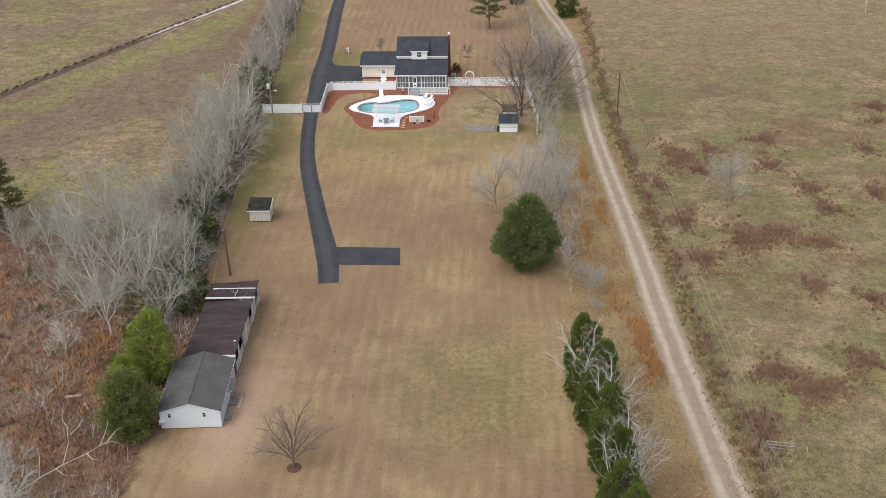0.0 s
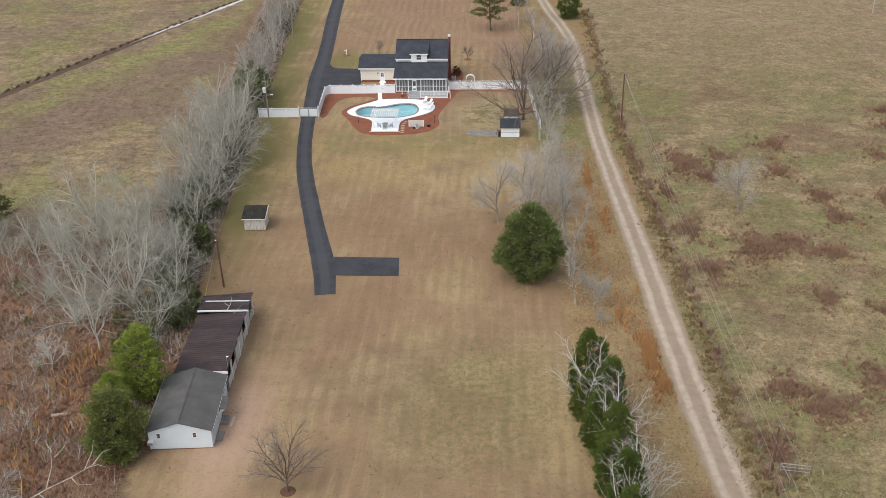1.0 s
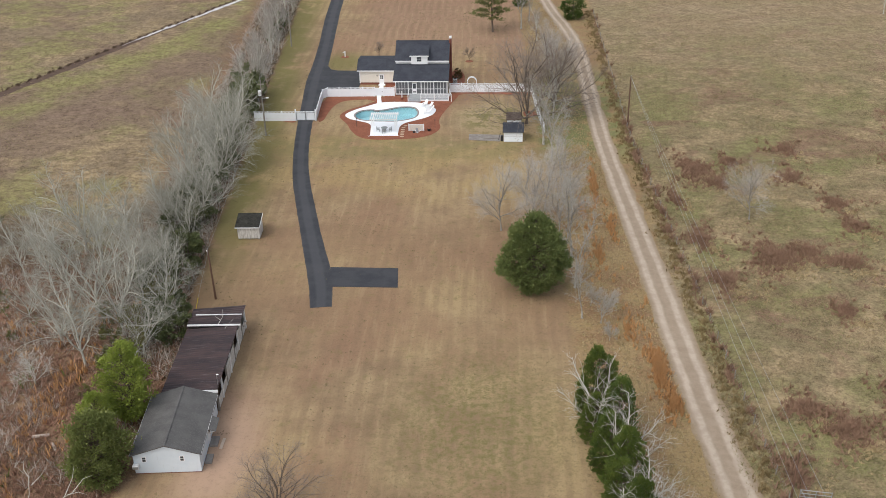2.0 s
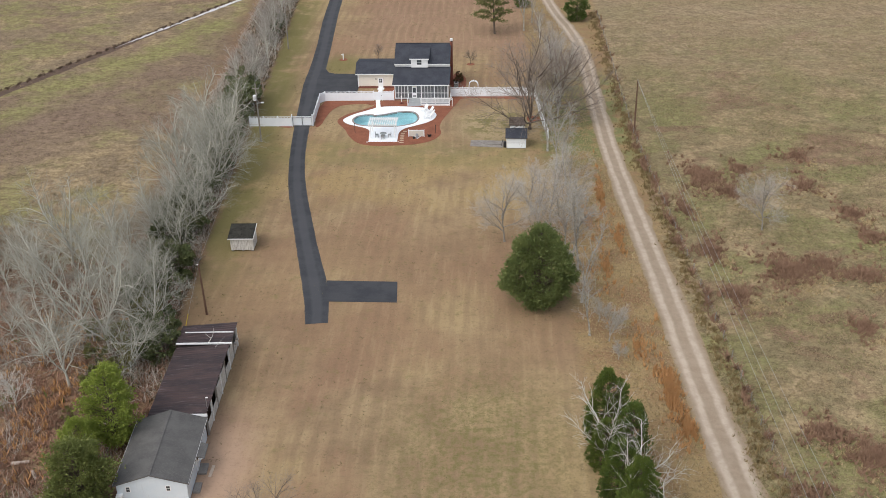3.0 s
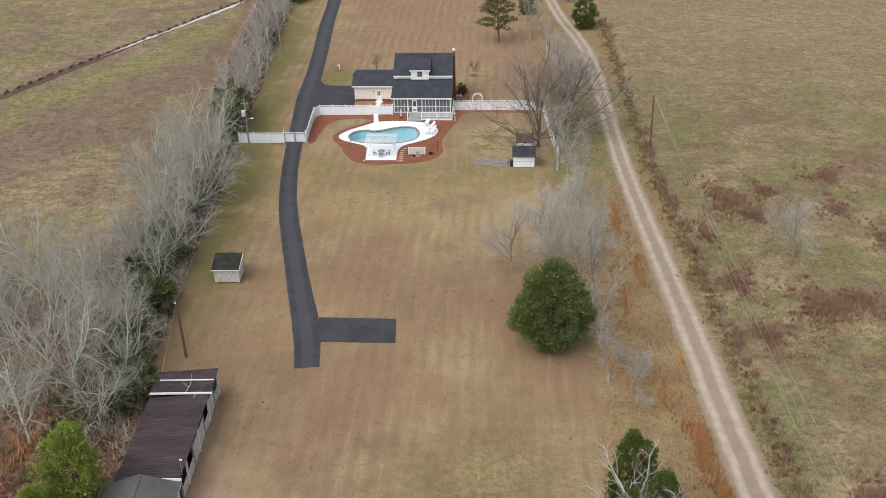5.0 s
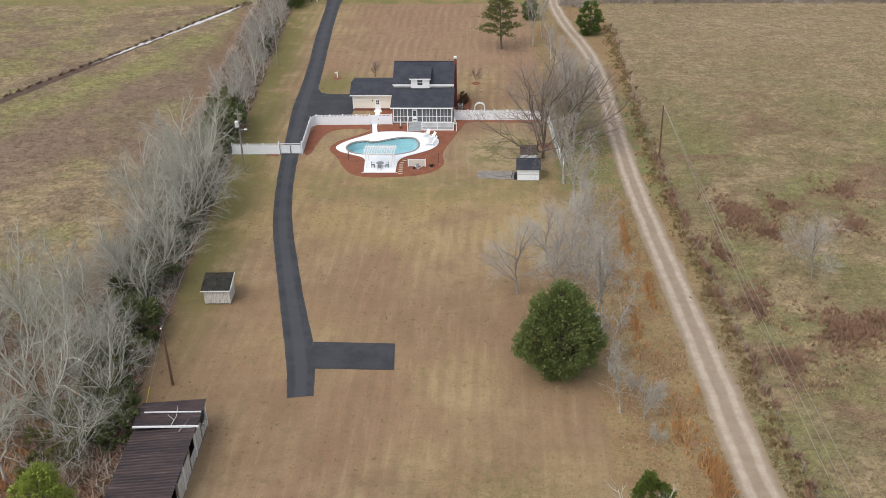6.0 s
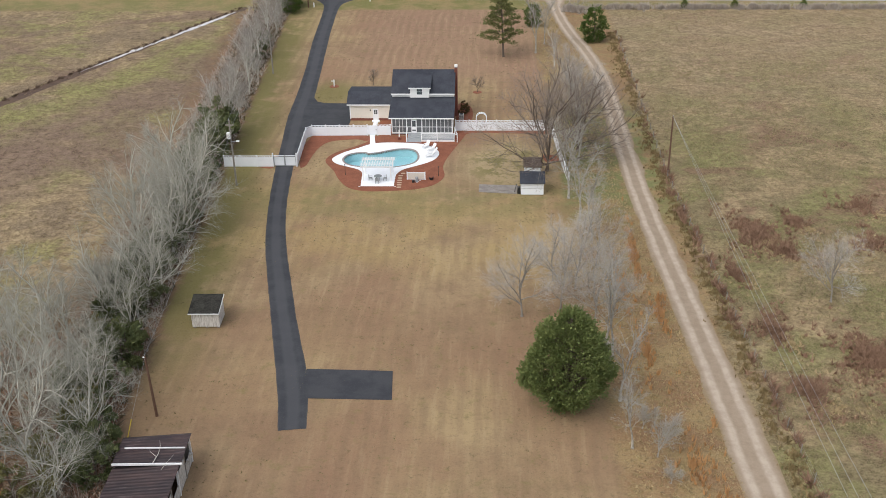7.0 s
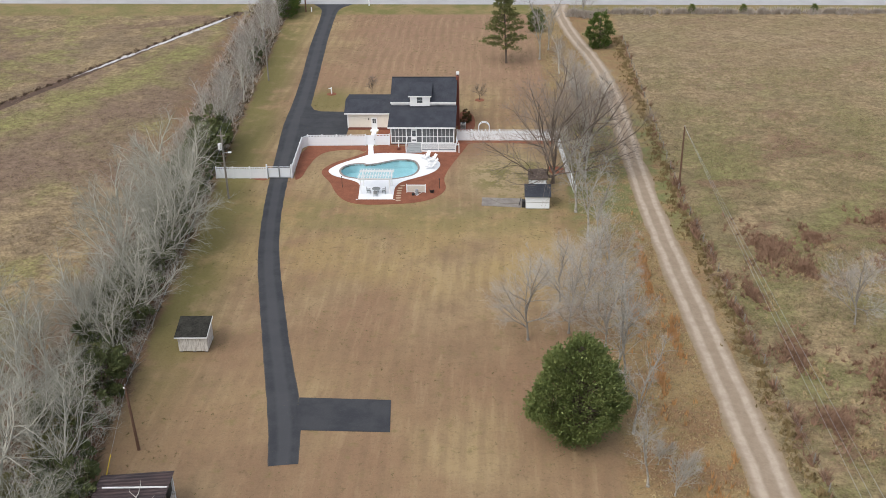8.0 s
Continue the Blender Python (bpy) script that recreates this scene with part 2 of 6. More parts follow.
def asphalt_material(name="asphalt", worn=True):
    n = Net(name, 0.85, 0, 0.3)
    k = n.mix(n.ramp(n.noise(0.35, 5), 0.35, 0.65), (0.038, 0.041, 0.048), (0.056, 0.058, 0.064))
    k = n.mix(n.math("MULTIPLY", n.ramp(n.noise(6, 4), 0.5, 0.7), 0.2), k, (0.085, 0.085, 0.088))
    if worn:
        u = n.math("ABSOLUTE", n.math("SUBTRACT", n.xyz(n.uv())[0], 0.5))
        lane = n.math("MULTIPLY", n.ramp(n.math("ADD", u, n.math("MULTIPLY", n.noise(0.5, 4), 0.14)), 0.36, 0.20), 0.6)
        k = n.mix(lane, k, (0.078, 0.080, 0.086))
        k = n.mix(n.math("MULTIPLY", n.ramp(n.math("ADD", u, n.math("MULTIPLY", n.noise(0.9, 4), 0.12)), 0.51, 0.58), 0.5), k, (0.13, 0.115, 0.085))
    return n.color(k).bump(n.noise(25, 3), 0.1, 0.01).mat


def gravel_material():
    n = Net("gravel", 0.95, 0, 0.15)
    u = n.xyz(n.uv())[0]
    wob = n.math("MULTIPLY", n.math("SUBTRACT", n.noise(0.25, 4), 0.5), 0.16)
    d = n.math("ABSOLUTE", n.math("SUBTRACT", n.math("ADD", u, wob), 0.5))
    track = n.math("MULTIPLY", n.ramp(d, 0.10, 0.20), n.ramp(d, 0.40, 0.28))
    k = n.mix(n.ramp(n.noise(0.7, 6, 0.7), 0.35, 0.65), (0.345, 0.275, 0.205), (0.295, 0.23, 0.165))
    k = n.mix(n.math("MULTIPLY", track, 0.85), k, n.mix(n.ramp(n.noise(0.8, 5, 0.7), 0.4, 0.62), (0.50, 0.42, 0.335), (0.42, 0.345, 0.27)))
    k = n.mix(n.ramp(n.math("ADD", d, n.math("MULTIPLY", n.noise(0.8, 4, 0.7), 0.25)), 0.50, 0.66), k, (0.265, 0.20, 0.12))
    k = n.mix(n.math("MULTIPLY", n.ramp(n.noise(7, 4, 0.8), 0.5, 0.7), 0.15), k, (0.58, 0.50, 0.42))
    return n.color(k).bump(n.noise(9, 4), 0.4, 0.05).mat


def shingle_material(name, a, b, c):
    n = Net(name, 0.85, 0, 0.3)
    k = n.mix(n.ramp(n.noise(0.6, 5), 0.3, 0.7), a, b)
    k = n.mix(n.math("MULTIPLY", n.ramp(n.noise(5, 3, stretch=(1, 3, 3)), 0.5, 0.68), 0.6), k, c)
    z = n.xyz()[1]
    rows = n.math("FRACT", n.math("MULTIPLY", z, 6.0))
    return n.color(k).bump(n.math("ADD", rows, n.noise(12, 2)), 0.35, 0.02).mat


def siding_material(name, a, b):
    n = Net(name, 0.55, 0, 0.35)
    k = n.mix(n.ramp(n.noise(0.7, 5), 0.3, 0.7), a, b)
    lap = n.math("FRACT", n.math("MULTIPLY", n.xyz()[2], 6.5))
    k = n.mix(n.math("MULTIPLY", n.ramp(n.noise(1.6, 4, stretch=(4, 4, 0.5)), 0.58, 0.75), 0.25), k, (0.42, 0.40, 0.34))
    return n.color(k).bump(lap, 0.5, 0.03).mat


def rusty_material():
    n = Net("rusted_tin", 0.65, 0.25, 0.3)
    k = n.mix(n.ramp(n.noise(0.35, 5, 0.65, stretch=(0.5, 1.6, 1)), 0.36, 0.64), (0.042, 0.033, 0.036), (0.078, 0.053, 0.052))
    k = n.mix(n.math("MULTIPLY", n.ramp(n.noise(1.1, 5, 0.7, stretch=(0.4, 3, 1)), 0.55, 0.7), 0.6), k, (0.17, 0.14, 0.14))
    return n.color(k).bump(n.noise(8, 3), 0.2, 0.02).mat


def old_boards_material():
    n = Net("weathered_white_boards", 0.8, 0, 0.2)
    st = n.noise(2.2, 5, 0.7, stretch=(5, 5, 0.5))
    k = n.mix(n.ramp(st, 0.42, 0.66), (0.66, 0.64, 0.60), (0.36, 0.33, 0.29))
    return n.color(k).bump(st, 0.3, 0.02).mat


def water_material():
    n = Net("pool_water")
    t = n.t
    tr, gl = t.nodes.new("ShaderNodeBsdfTransparent"), t.nodes.new("ShaderNodeBsdfGlossy")
    tr.inputs[0].default_value, gl.inputs["Roughness"].default_value = (0.72, 0.93, 0.97, 1), 0.03
    fr, mx = t.nodes.new("ShaderNodeFresnel"), t.nodes.new("ShaderNodeMixShader")
    fr.inputs["IOR"].default_value = 1.33
    bp = t.nodes.new("ShaderNodeBump")
    bp.inputs["Strength"].default_value, bp.inputs["Distance"].default_value = 0.25, 0.03
    t.links.new(n.noise(1.8, 3), bp.inputs["Height"])
    t.links.new(bp.outputs[0], gl.inputs["Normal"])
    t.links.new(fr.outputs[0], mx.inputs[0])
    t.links.new(tr.outputs[0], mx.inputs[1])
    t.links.new(gl.outputs[0], mx.inputs[2])
    t.links.new(mx.outputs[0], t.nodes["Material Output"].inputs["Surface"])
    return n.mat


PAD_ASPHALT = asphalt_material("fresh_asphalt", False)
GROUND, ASPHALT, GRAVEL = ground_material(), asphalt_material(), gravel_material()
HIGHWAY = plain("worn_highway", (0.36, 0.36, 0.37), (0.44, 0.44, 0.45), 0.2, 0.9)
SHINGLE = shingle_material("charcoal_shingles", (0.032, 0.036, 0.048), (0.050, 0.055, 0.068), (0.072, 0.078, 0.092))
GREY_SHINGLE = shingle_material("grey_shingles", (0.088, 0.086, 0.084), (0.125, 0.122, 0.118), (0.165, 0.16, 0.155))
OLD_ROOF = plain("mossy_old_roofing", (0.022, 0.020, 0.019), (0.055, 0.055, 0.046), 0.9, 0.95, spec=0.1, fine=6)
CREAM = siding_material("cream_siding", (0.76, 0.715, 0.63), (0.80, 0.755, 0.68))
WHITE_SIDING = siding_material("white_siding", (0.64, 0.72, 0.78), (0.68, 0.75, 0.80))
WHITE = plain("white_paint", (0.85, 0.86, 0.86), (0.79, 0.80, 0.80), 1.2, 0.45)
VINYL = plain("white_vinyl", (0.83, 0.87, 0.90), (0.78, 0.82, 0.86), 0.8, 0.4)
BRICK = plain("red_brick", (0.23, 0.085, 0.06), (0.17, 0.065, 0.05), 5, 0.9)
CONCRETE = plain("pale_concrete", (0.87, 0.90, 0.93), (0.81, 0.845, 0.87), 0.7, 0.7)
GREY_CONC = plain("weathered_slab", (0.30, 0.28, 0.26), (0.20, 0.18, 0.165), 0.9, 0.9)
COPING = plain("coping_stone", (0.36, 0.30, 0.27), (0.27, 0.23, 0.21), 4, 0.7)
LINER = plain("pool_liner", (0.52, 0.70, 0.73), (0.60, 0.76, 0.79), 0.7, 0.5)
WATER = water_material()
MULCH = plain("red_mulch", (0.275, 0.105, 0.060), (0.195, 0.072, 0.042), 0.8, 0.95, bump=0.6, fine=5)
GREY_DECK = plain("grey_deck_paint", (0.37, 0.39, 0.40), (0.31, 0.33, 0.34), 1.5, 0.6)
SCREEN = plain("insect_screen", (0.10, 0.105, 0.115), (0.15, 0.155, 0.16), 0.6, 0.5)
GLASS = plain("window_glass", (0.045, 0.05, 0.055), (0.09, 0.10, 0.11), 0.8, 0.08, spec=0.6, bump=0.02)
DARK = plain("dark_metal", (0.03, 0.03, 0.032), (0.05, 0.05, 0.052), 3, 0.5, 0.4)
STEEL = plain("galvanised_steel", (0.50, 0.52, 0.54), (0.40, 0.42, 0.43), 3, 0.4, 0.7)
POLE_WOOD = plain("creosote_pole", (0.12, 0.065, 0.043), (0.165, 0.10, 0.07), 1.5, 0.9)
GREY_WOOD = plain("grey_wood", (0.30, 0.275, 0.245), (0.22, 0.20, 0.175), 1.5, 0.9)
OLD_BOARDS, RUST = old_boards_material(), rusty_material()
YELLOW = plain("yellow_sleeve", (0.62, 0.45, 0.04), (0.55, 0.40, 0.05), 2, 0.5)
GREY_BARK = plain("grey_bark", (0.56, 0.545, 0.475), (0.40, 0.39, 0.335), 1.2, 0.9, bump=0.4)
GREY_TWIG = plain("grey_twigs", (0.41, 0.40, 0.34), (0.295, 0.29, 0.24), 0.6, 0.9)
DRIVE_TWIG = plain("mauve_grey_twigs", (0.34, 0.305, 0.275), (0.25, 0.225, 0.20), 0.6, 0.9)
SLIM_BARK = plain("mottled_bark", (0.46, 0.44, 0.39), (0.22, 0.20, 0.175), 1.6, 0.9, bump=0.4, fine=6)
SLIM_TWIG = plain("slim_twigs", (0.42, 0.40, 0.355), (0.31, 0.295, 0.26), 0.6, 0.9)
HAZE_TWIG = plain("hazy_twigs", (0.50, 0.475, 0.435), (0.40, 0.38, 0.345), 0.6, 0.9)
PALE_BARK = plain("bleached_bark", (0.62, 0.595, 0.54), (0.48, 0.46, 0.41), 1.2, 0.9)
BROWN_BARK = plain("brown_bark", (0.15, 0.115, 0.09), (0.10, 0.078, 0.062), 1.2, 0.9, bump=0.4)
BROWN_TWIG = plain("brown_twigs", (0.27, 0.225, 0.19), (0.20, 0.165, 0.14), 0.6, 0.9)
HOLLY = leafy("dark_evergreen_leaves", (0.095, 0.140, 0.045), (0.165, 0.195, 0.062), (0.26, 0.265, 0.10), 0.5)
CEDAR = leafy("cedar_sprays", (0.060, 0.110, 0.028), (0.135, 0.175, 0.034), (0.21, 0.22, 0.05), 0.6)
PINE = leafy("pine_needles", (0.22, 0.30, 0.055), (0.30, 0.35, 0.065), (0.36, 0.33, 0.09), 0.6)
LOBLOLLY = leafy("olive_pine_needles", (0.125, 0.14, 0.048), (0.165, 0.175, 0.06), (0.23, 0.22, 0.09), 0.6)
SHRUB = leafy("privet_leaves", (0.075, 0.10, 0.042), (0.13, 0.145, 0.055), (0.20, 0.20, 0.085), 0.6)
TAN_GRASS = leafy("tan_grass", (0.46, 0.355, 0.205), (0.39, 0.30, 0.165), (0.28, 0.225, 0.12), 0.9)
OLIVE_GRASS = leafy("olive_grass", (0.22, 0.215, 0.095), (0.28, 0.245, 0.125), (0.17, 0.16, 0.075), 0.9)
FIELD_GRASS = leafy("matted_field_grass", (0.36, 0.285, 0.17), (0.30, 0.235, 0.135), (0.42, 0.34, 0.21), 0.9)
SEDGE = leafy("orange_broomsedge", (0.54, 0.29, 0.12), (0.46, 0.27, 0.125), (0.58, 0.38, 0.20), 0.9)
BRAMBLE = leafy("maroon_bramble", (0.23, 0.135, 0.092), (0.30, 0.19, 0.125), (0.17, 0.11, 0.08), 0.9)
RUSSET = leafy("russet_brush", (0.34, 0.195, 0.135), (0.27, 0.165, 0.12), (0.44, 0.30, 0.20), 0.9)
GREY_BRUSH = leafy("grey_brush", (0.46, 0.41, 0.355), (0.36, 0.31, 0.265), (0.54, 0.49, 0.43), 0.9)

# ---------------------------------------------------------------- building helpers
ORG = {}


def thing(name, at, label, category, group="", kind="", turn=0.0):
    ob = new(name)
    ob.empty_display_size = 0.2
    ob.location, ob.rotation_euler = at, (0, 0, radians(turn))
    ORG[ob] = Vector(at) if turn == 0 else Vector((0, 0, 0))
    return tagged(ob, label, category, group, kind)


def mesh_of(name, bm, material):
    me = bpy.data.meshes.new(name)
    bm.to_mesh(me)
    bm.free()
    me.materials.append(material)
    return me


def part(name, bm, material, parent=None, label=""):
    """Links a bmesh as one mesh object under a thing or a part. Places are the world's, or the thing's own if it is turned."""
    if parent is not None:
        bmesh.ops.translate(bm, verts=bm.verts, vec=-ORG[parent])
    ob = new(name, mesh_of(name, bm, material))
    ob.parent = parent
    ORG[ob] = ORG[parent] if parent is not None else Vector((0, 0, 0))
    return tagged(ob, label)


def raw(name, verts, faces, material, parent=None, smooth=False):
    me = bpy.data.meshes.new(name)
    me.from_pydata(verts, [], faces)
    me.materials.append(material)
    if smooth:
        me.shade_smooth()
    ob = new(name, me)
    ob.parent = parent
    return ob


def box(x0, x1, y0, y1, z0, z1, bm=None, bevel=0.0):
    bm = bm or bmesh.new()
    got = bmesh.ops.create_cube(bm, size=1, matrix=Matrix.LocRotScale(((x0 + x1) / 2, (y0 + y1) / 2, (z0 + z1) / 2), None, (abs(x1 - x0), abs(y1 - y0), abs(z1 - z0))))
    if bevel:
        es = {e for v in got["verts"] for e in v.link_edges}
        bmesh.ops.bevel(bm, geom=list(es), offset=bevel, segments=1, affect="EDGES")
    return bm


def rod(a, b, r0, r1=None, n=8, bm=None):
    bm = bm or bmesh.new()
    a, b = Vector(a), Vector(b)
    m = Matrix.Translation((a + b) / 2) @ (b - a).to_track_quat("Z", "Y").to_matrix().to_4x4()
    bmesh.ops.create_cone(bm, cap_ends=True, segments=n, radius1=r0, radius2=r0 if r1 is None else r1, depth=(b - a).length, matrix=m)
    return bm


def slab(loop, z0, z1, bm=None):
    """A flat plate over an outline, with sides."""
    bm = bm or bmesh.new()
    top = [bm.verts.new((x, y, z1)) for x, y in loop]
    low = [bm.verts.new((x, y, z0)) for x, y in loop]
    bm.faces.new(top)
    for i in range(len(loop)):
        j = (i + 1) % len(loop)
        bm.faces.new((low[i], low[j], top[j], top[i]))
    bmesh.ops.triangulate(bm, faces=[f for f in bm.faces if len(f.verts) > 4])
    bmesh.ops.recalc_face_normals(bm, faces=bm.faces)
    return bm


def ring(outer, inner, z0, z1):
    """A flat plate with a hole."""
    bm = bmesh.new()
    es = []
    for loop in (outer, inner):
        vs = [bm.verts.new((x, y, z1)) for x, y in loop]
        es += [bm.edges.new((vs[i], vs[(i + 1) % len(vs)])) for i in range(len(vs))]
    bmesh.ops.triangle_fill(bm, edges=es, use_beauty=True, use_dissolve=False)
    for f in bm.faces:
        if f.normal.z < 0:
            f.normal_flip()
    if z0 != z1:
        side = [e for e in bm.edges if len(e.link_faces) == 1]
        got = bmesh.ops.extrude_edge_only(bm, edges=side)
        bmesh.ops.translate(bm, verts=[v for v in got["geom"] if isinstance(v, bmesh.types.BMVert)], vec=(0, 0, z0 - z1))
        bmesh.ops.recalc_face_normals(bm, faces=bm.faces)
    return bm


def smooth(points, steps=6, closed=True):
    """A soft curve through a few control points."""
    n, out = len(points), []
    for i in range(n if closed else n - 1):
        p = [Vector(points[(i + k) % n] if closed else points[min(max(i + k, 0), n - 1)]) for k in (-1, 0, 1, 2)]
        for s in range(steps):
            t = s / steps
            q = 0.5 * ((2 * p[1]) + (p[2] - p[0]) * t + (2 * p[0] - 5 * p[1] + 4 * p[2] - p[3]) * t * t + (3 * p[1] - p[0] - 3 * p[2] + p[3]) * t ** 3)
            out.append((q.x, q.y))
    if not closed:
        out.append(tuple(points[-1]))
    return out


def grow_loop(loop, d):
    """The outline moved outwards by d."""
    n, out = len(loop), []
    area = sum(loop[i][0] * loop[(i + 1) % n][1] - loop[(i + 1) % n][0] * loop[i][1] for i in range(n))
    s = 1 if area > 0 else -1
    for i in range(n):
        a, b = Vector(loop[i - 1]), Vector(loop[(i + 1) % n])
        e = (b - a).normalized()
        out.append((loop[i][0] + s * e.y * d, loop[i][1] - s * e.x * d))
    return out


def strip(name, line, z, material, cols=8, thick=0.0, rough=0.0):
    """A way along a centre line of (x, y, width) with u across and v along it."""
    pts = smooth([(x, y) for x, y, _ in line], 8, False)
    ws = smooth([(w, 0) for _, _, w in line], 8, False)
    verts, faces, uvs, along = [], [], [], 0.0
    for i, (x, y) in enumerate(pts):
        a, b = Vector(pts[max(i - 1, 0)]), Vector(pts[min(i + 1, len(pts) - 1)])
        e = (b - a).normalized()
        if i:
            along += (Vector(pts[i]) - Vector(pts[i - 1])).length
        w = ws[i][0]
        for c in range(cols + 1):
            u = c / cols
            o = (u - 0.5) * w
            if rough and c in (0, cols):
                o += rough * (noise.noise((x * 0.6, y * 0.6, c)))
            zz = z if 0 < c < cols or not thick else z - thick
            verts.append((x + e.y * o, y - e.x * o, zz))
            uvs.append((u, along))
    k = cols + 1
    for i in range(len(pts) - 1):
        for c in range(cols):
            faces.append((i * k + c, i * k + c + 1, (i + 1) * k + c + 1, (i + 1) * k + c))
    ob = raw(name, verts, faces, material)
    me = ob.data
    lay = me.uv_layers.new(name="UVMap")
    for lp in me.loops:
        lay.data[lp.index].uv = uvs[lp.vertex_index]
    return ob

# ---------------------------------------------------------------- setting: ground, ways, water
POOL = smooth([(-25.0, 188.9), (-24.4, 190.4), (-23.2, 191.1), (-22.0, 191.2), (-21.5, 190.8), (-19.9, 191.2), (-18.3, 192.1), (-16.6, 192.8), (-14.6, 192.6), (-13.7, 190.9), (-13.5, 189.0), (-14.0, 187.4), (-15.2, 186.4), (-17.2, 185.6), (-19.2, 185.6), (-22.0, 185.8), (-23.8, 186.4), (-24.7, 187.5)], 4)
GROUND_EDGE = [(-2500, -1500), (2500, -1500), (2500, 3500), (-2500, 3500)]
ground = part("ground", ring(GROUND_EDGE, grow_loop(POOL, 0.3), 0, 0), GROUND)
tagged(ground, "dormant tan lawn, rough fields and scrub ground", "ground", kind="structure")


def edge_x(y):
    """The lawn's border along the wood."""
    return -28.0 - 0.0809 * y + (2.3 if 89 < y < 117 else 0.0)


drive = strip("driveway", [(-20.65, 120.3, 2.75), (-21.5, 125.5, 3.1), (-22.9, 131.5, 3.2), (-25.05, 139.5, 2.95), (-27.75, 150, 2.85), (-30.15, 160, 2.75), (-32.1, 171, 2.6), (-33.7, 184, 2.75), (-34.7, 196, 3.2), (-35.7, 208, 3.7), (-36.4, 220, 3.4), (-37.6, 236, 3.3), (-39.2, 254, 3.4), (-40.5, 273, 3.3), (-41.1, 283, 3.8), (-41.3, 287, 5.6), (-41.3, 290.2, 9.5)], 0.04, ASPHALT, 8, 0.035, 0.07)
tagged(drive, "black asphalt driveway curving past the fence", "driveway", kind="structure")
pad = part("parking_pad", slab(grow_loop([(-20.3, 125.5), (-11.35, 125.45), (-11.75, 130.6), (-21.0, 130.75)], 0.0), 0, 0.045), PAD_ASPHALT)
tagged(pad, "black asphalt turning pad beside the driveway", "parking pad", kind="structure")
apron = part("driveway_apron", slab([(-34.0, 202.0), (-32.0, 199.6), (-26.3, 199.8), (-26.3, 214.6), (-32.2, 214.8), (-33.6, 215.6), (-34.6, 218.0), (-35.4, 212.0)], 0, 0.05), PAD_ASPHALT)
tagged(apron, "black asphalt apron beside the house wing", "parking pad", kind="structure")
TRACK = [(27.7, 55, 4.6), (25.7, 79, 4.3), (23.8, 103, 4.2), (22.3, 131, 4.0), (20.8, 155, 3.7), (19.7, 175, 3.5), (19.2, 196, 3.5), (19.1, 214, 3.5), (18.6, 231, 3.4), (17.0, 246, 3.3), (14.6, 260, 3.2), (12.9, 274, 3.2), (12.4, 283, 3.2), (12.3, 289.5, 6.0)]


def track_x(y):
    """The middle of the gravel road."""
    return float(np.interp(y, [q[1] for q in TRACK], [q[0] for q in TRACK]))


track = strip("gravel_road", TRACK, 0.03, GRAVEL, 10, 0.025, 0.5)
tagged(track, "pale two-track gravel road along the field", "dirt road", kind="structure")
highway = strip("road", [(-700, 310.2, 8), (-200, 298.2, 8), (0, 293.4, 8), (200, 288.6, 8), (700, 276.6, 8)], 0.05, HIGHWAY, 4, 0.04)
tagged(highway, "worn grey country highway", "road", kind="structure")
bank = strip("ditch_bank", [(-112, 168, 3.2), (-100, 195, 2.8), (-92, 213.6, 2.4), (-83, 234.5, 2.2), (-75, 253.5, 2.0), (-66, 273.5, 1.8), (-61.5, 283, 1.6)], 0.02, plain("dark_mud", (0.075, 0.05, 0.038), (0.13, 0.085, 0.06), 0.7, 0.9, bump=0.5, fine=3), 6, 0.0, 1.0)
tagged(bank, "dark muddy bank of a drainage ditch", "ditch", kind="structure")
# the sky's reflection is painted in as the water's near-white colour
ditch = strip("ditch_water", [(-84.2, 232.5, 0.15), (-81, 239.8, 0.6), (-78, 247, 1.1), (-75.2, 252.6, 0.7), (-70.7, 262.6, 1.2), (-66.3, 272.4, 1.3), (-63.5, 279, 0.3)], 0.05, plain("sky_sheen_water", (0.80, 0.80, 0.82), (0.60, 0.58, 0.57), 0.9, 0.25, spec=0.6, fine=4), 4, 0.0, 0.5)
tagged(ditch, "shallow water in a narrow ditch, sky reflection painted pale", "water", kind="structure")

# beds of red mulch
BED = smooth([(-27.9, 188.2), (-26.6, 191.6), (-24.0, 194.0), (-22.2, 196.2), (-21.6, 198.4), (-18.6, 199.0), (-16.0, 198.6), (-13, 198.8), (-8.2, 199.0), (-6.2, 200.6), (-6.6, 198.0), (-8.2, 192.0), (-9.0, 188.5), (-9.3, 185.6), (-8.9, 182.2), (-10.2, 179.2), (-12.8, 177.5), (-16.5, 176.8), (-20.4, 176.7), (-23.0, 178.0), (-24.8, 181.0), (-26.0, 184.2)], 4)
bed = part("mulch_bed", ring(BED, grow_loop(POOL, 0.3), 0, 0.035), MULCH)
tagged(bed, "red bark mulch bed round the pool deck", "mulch", kind="structure")
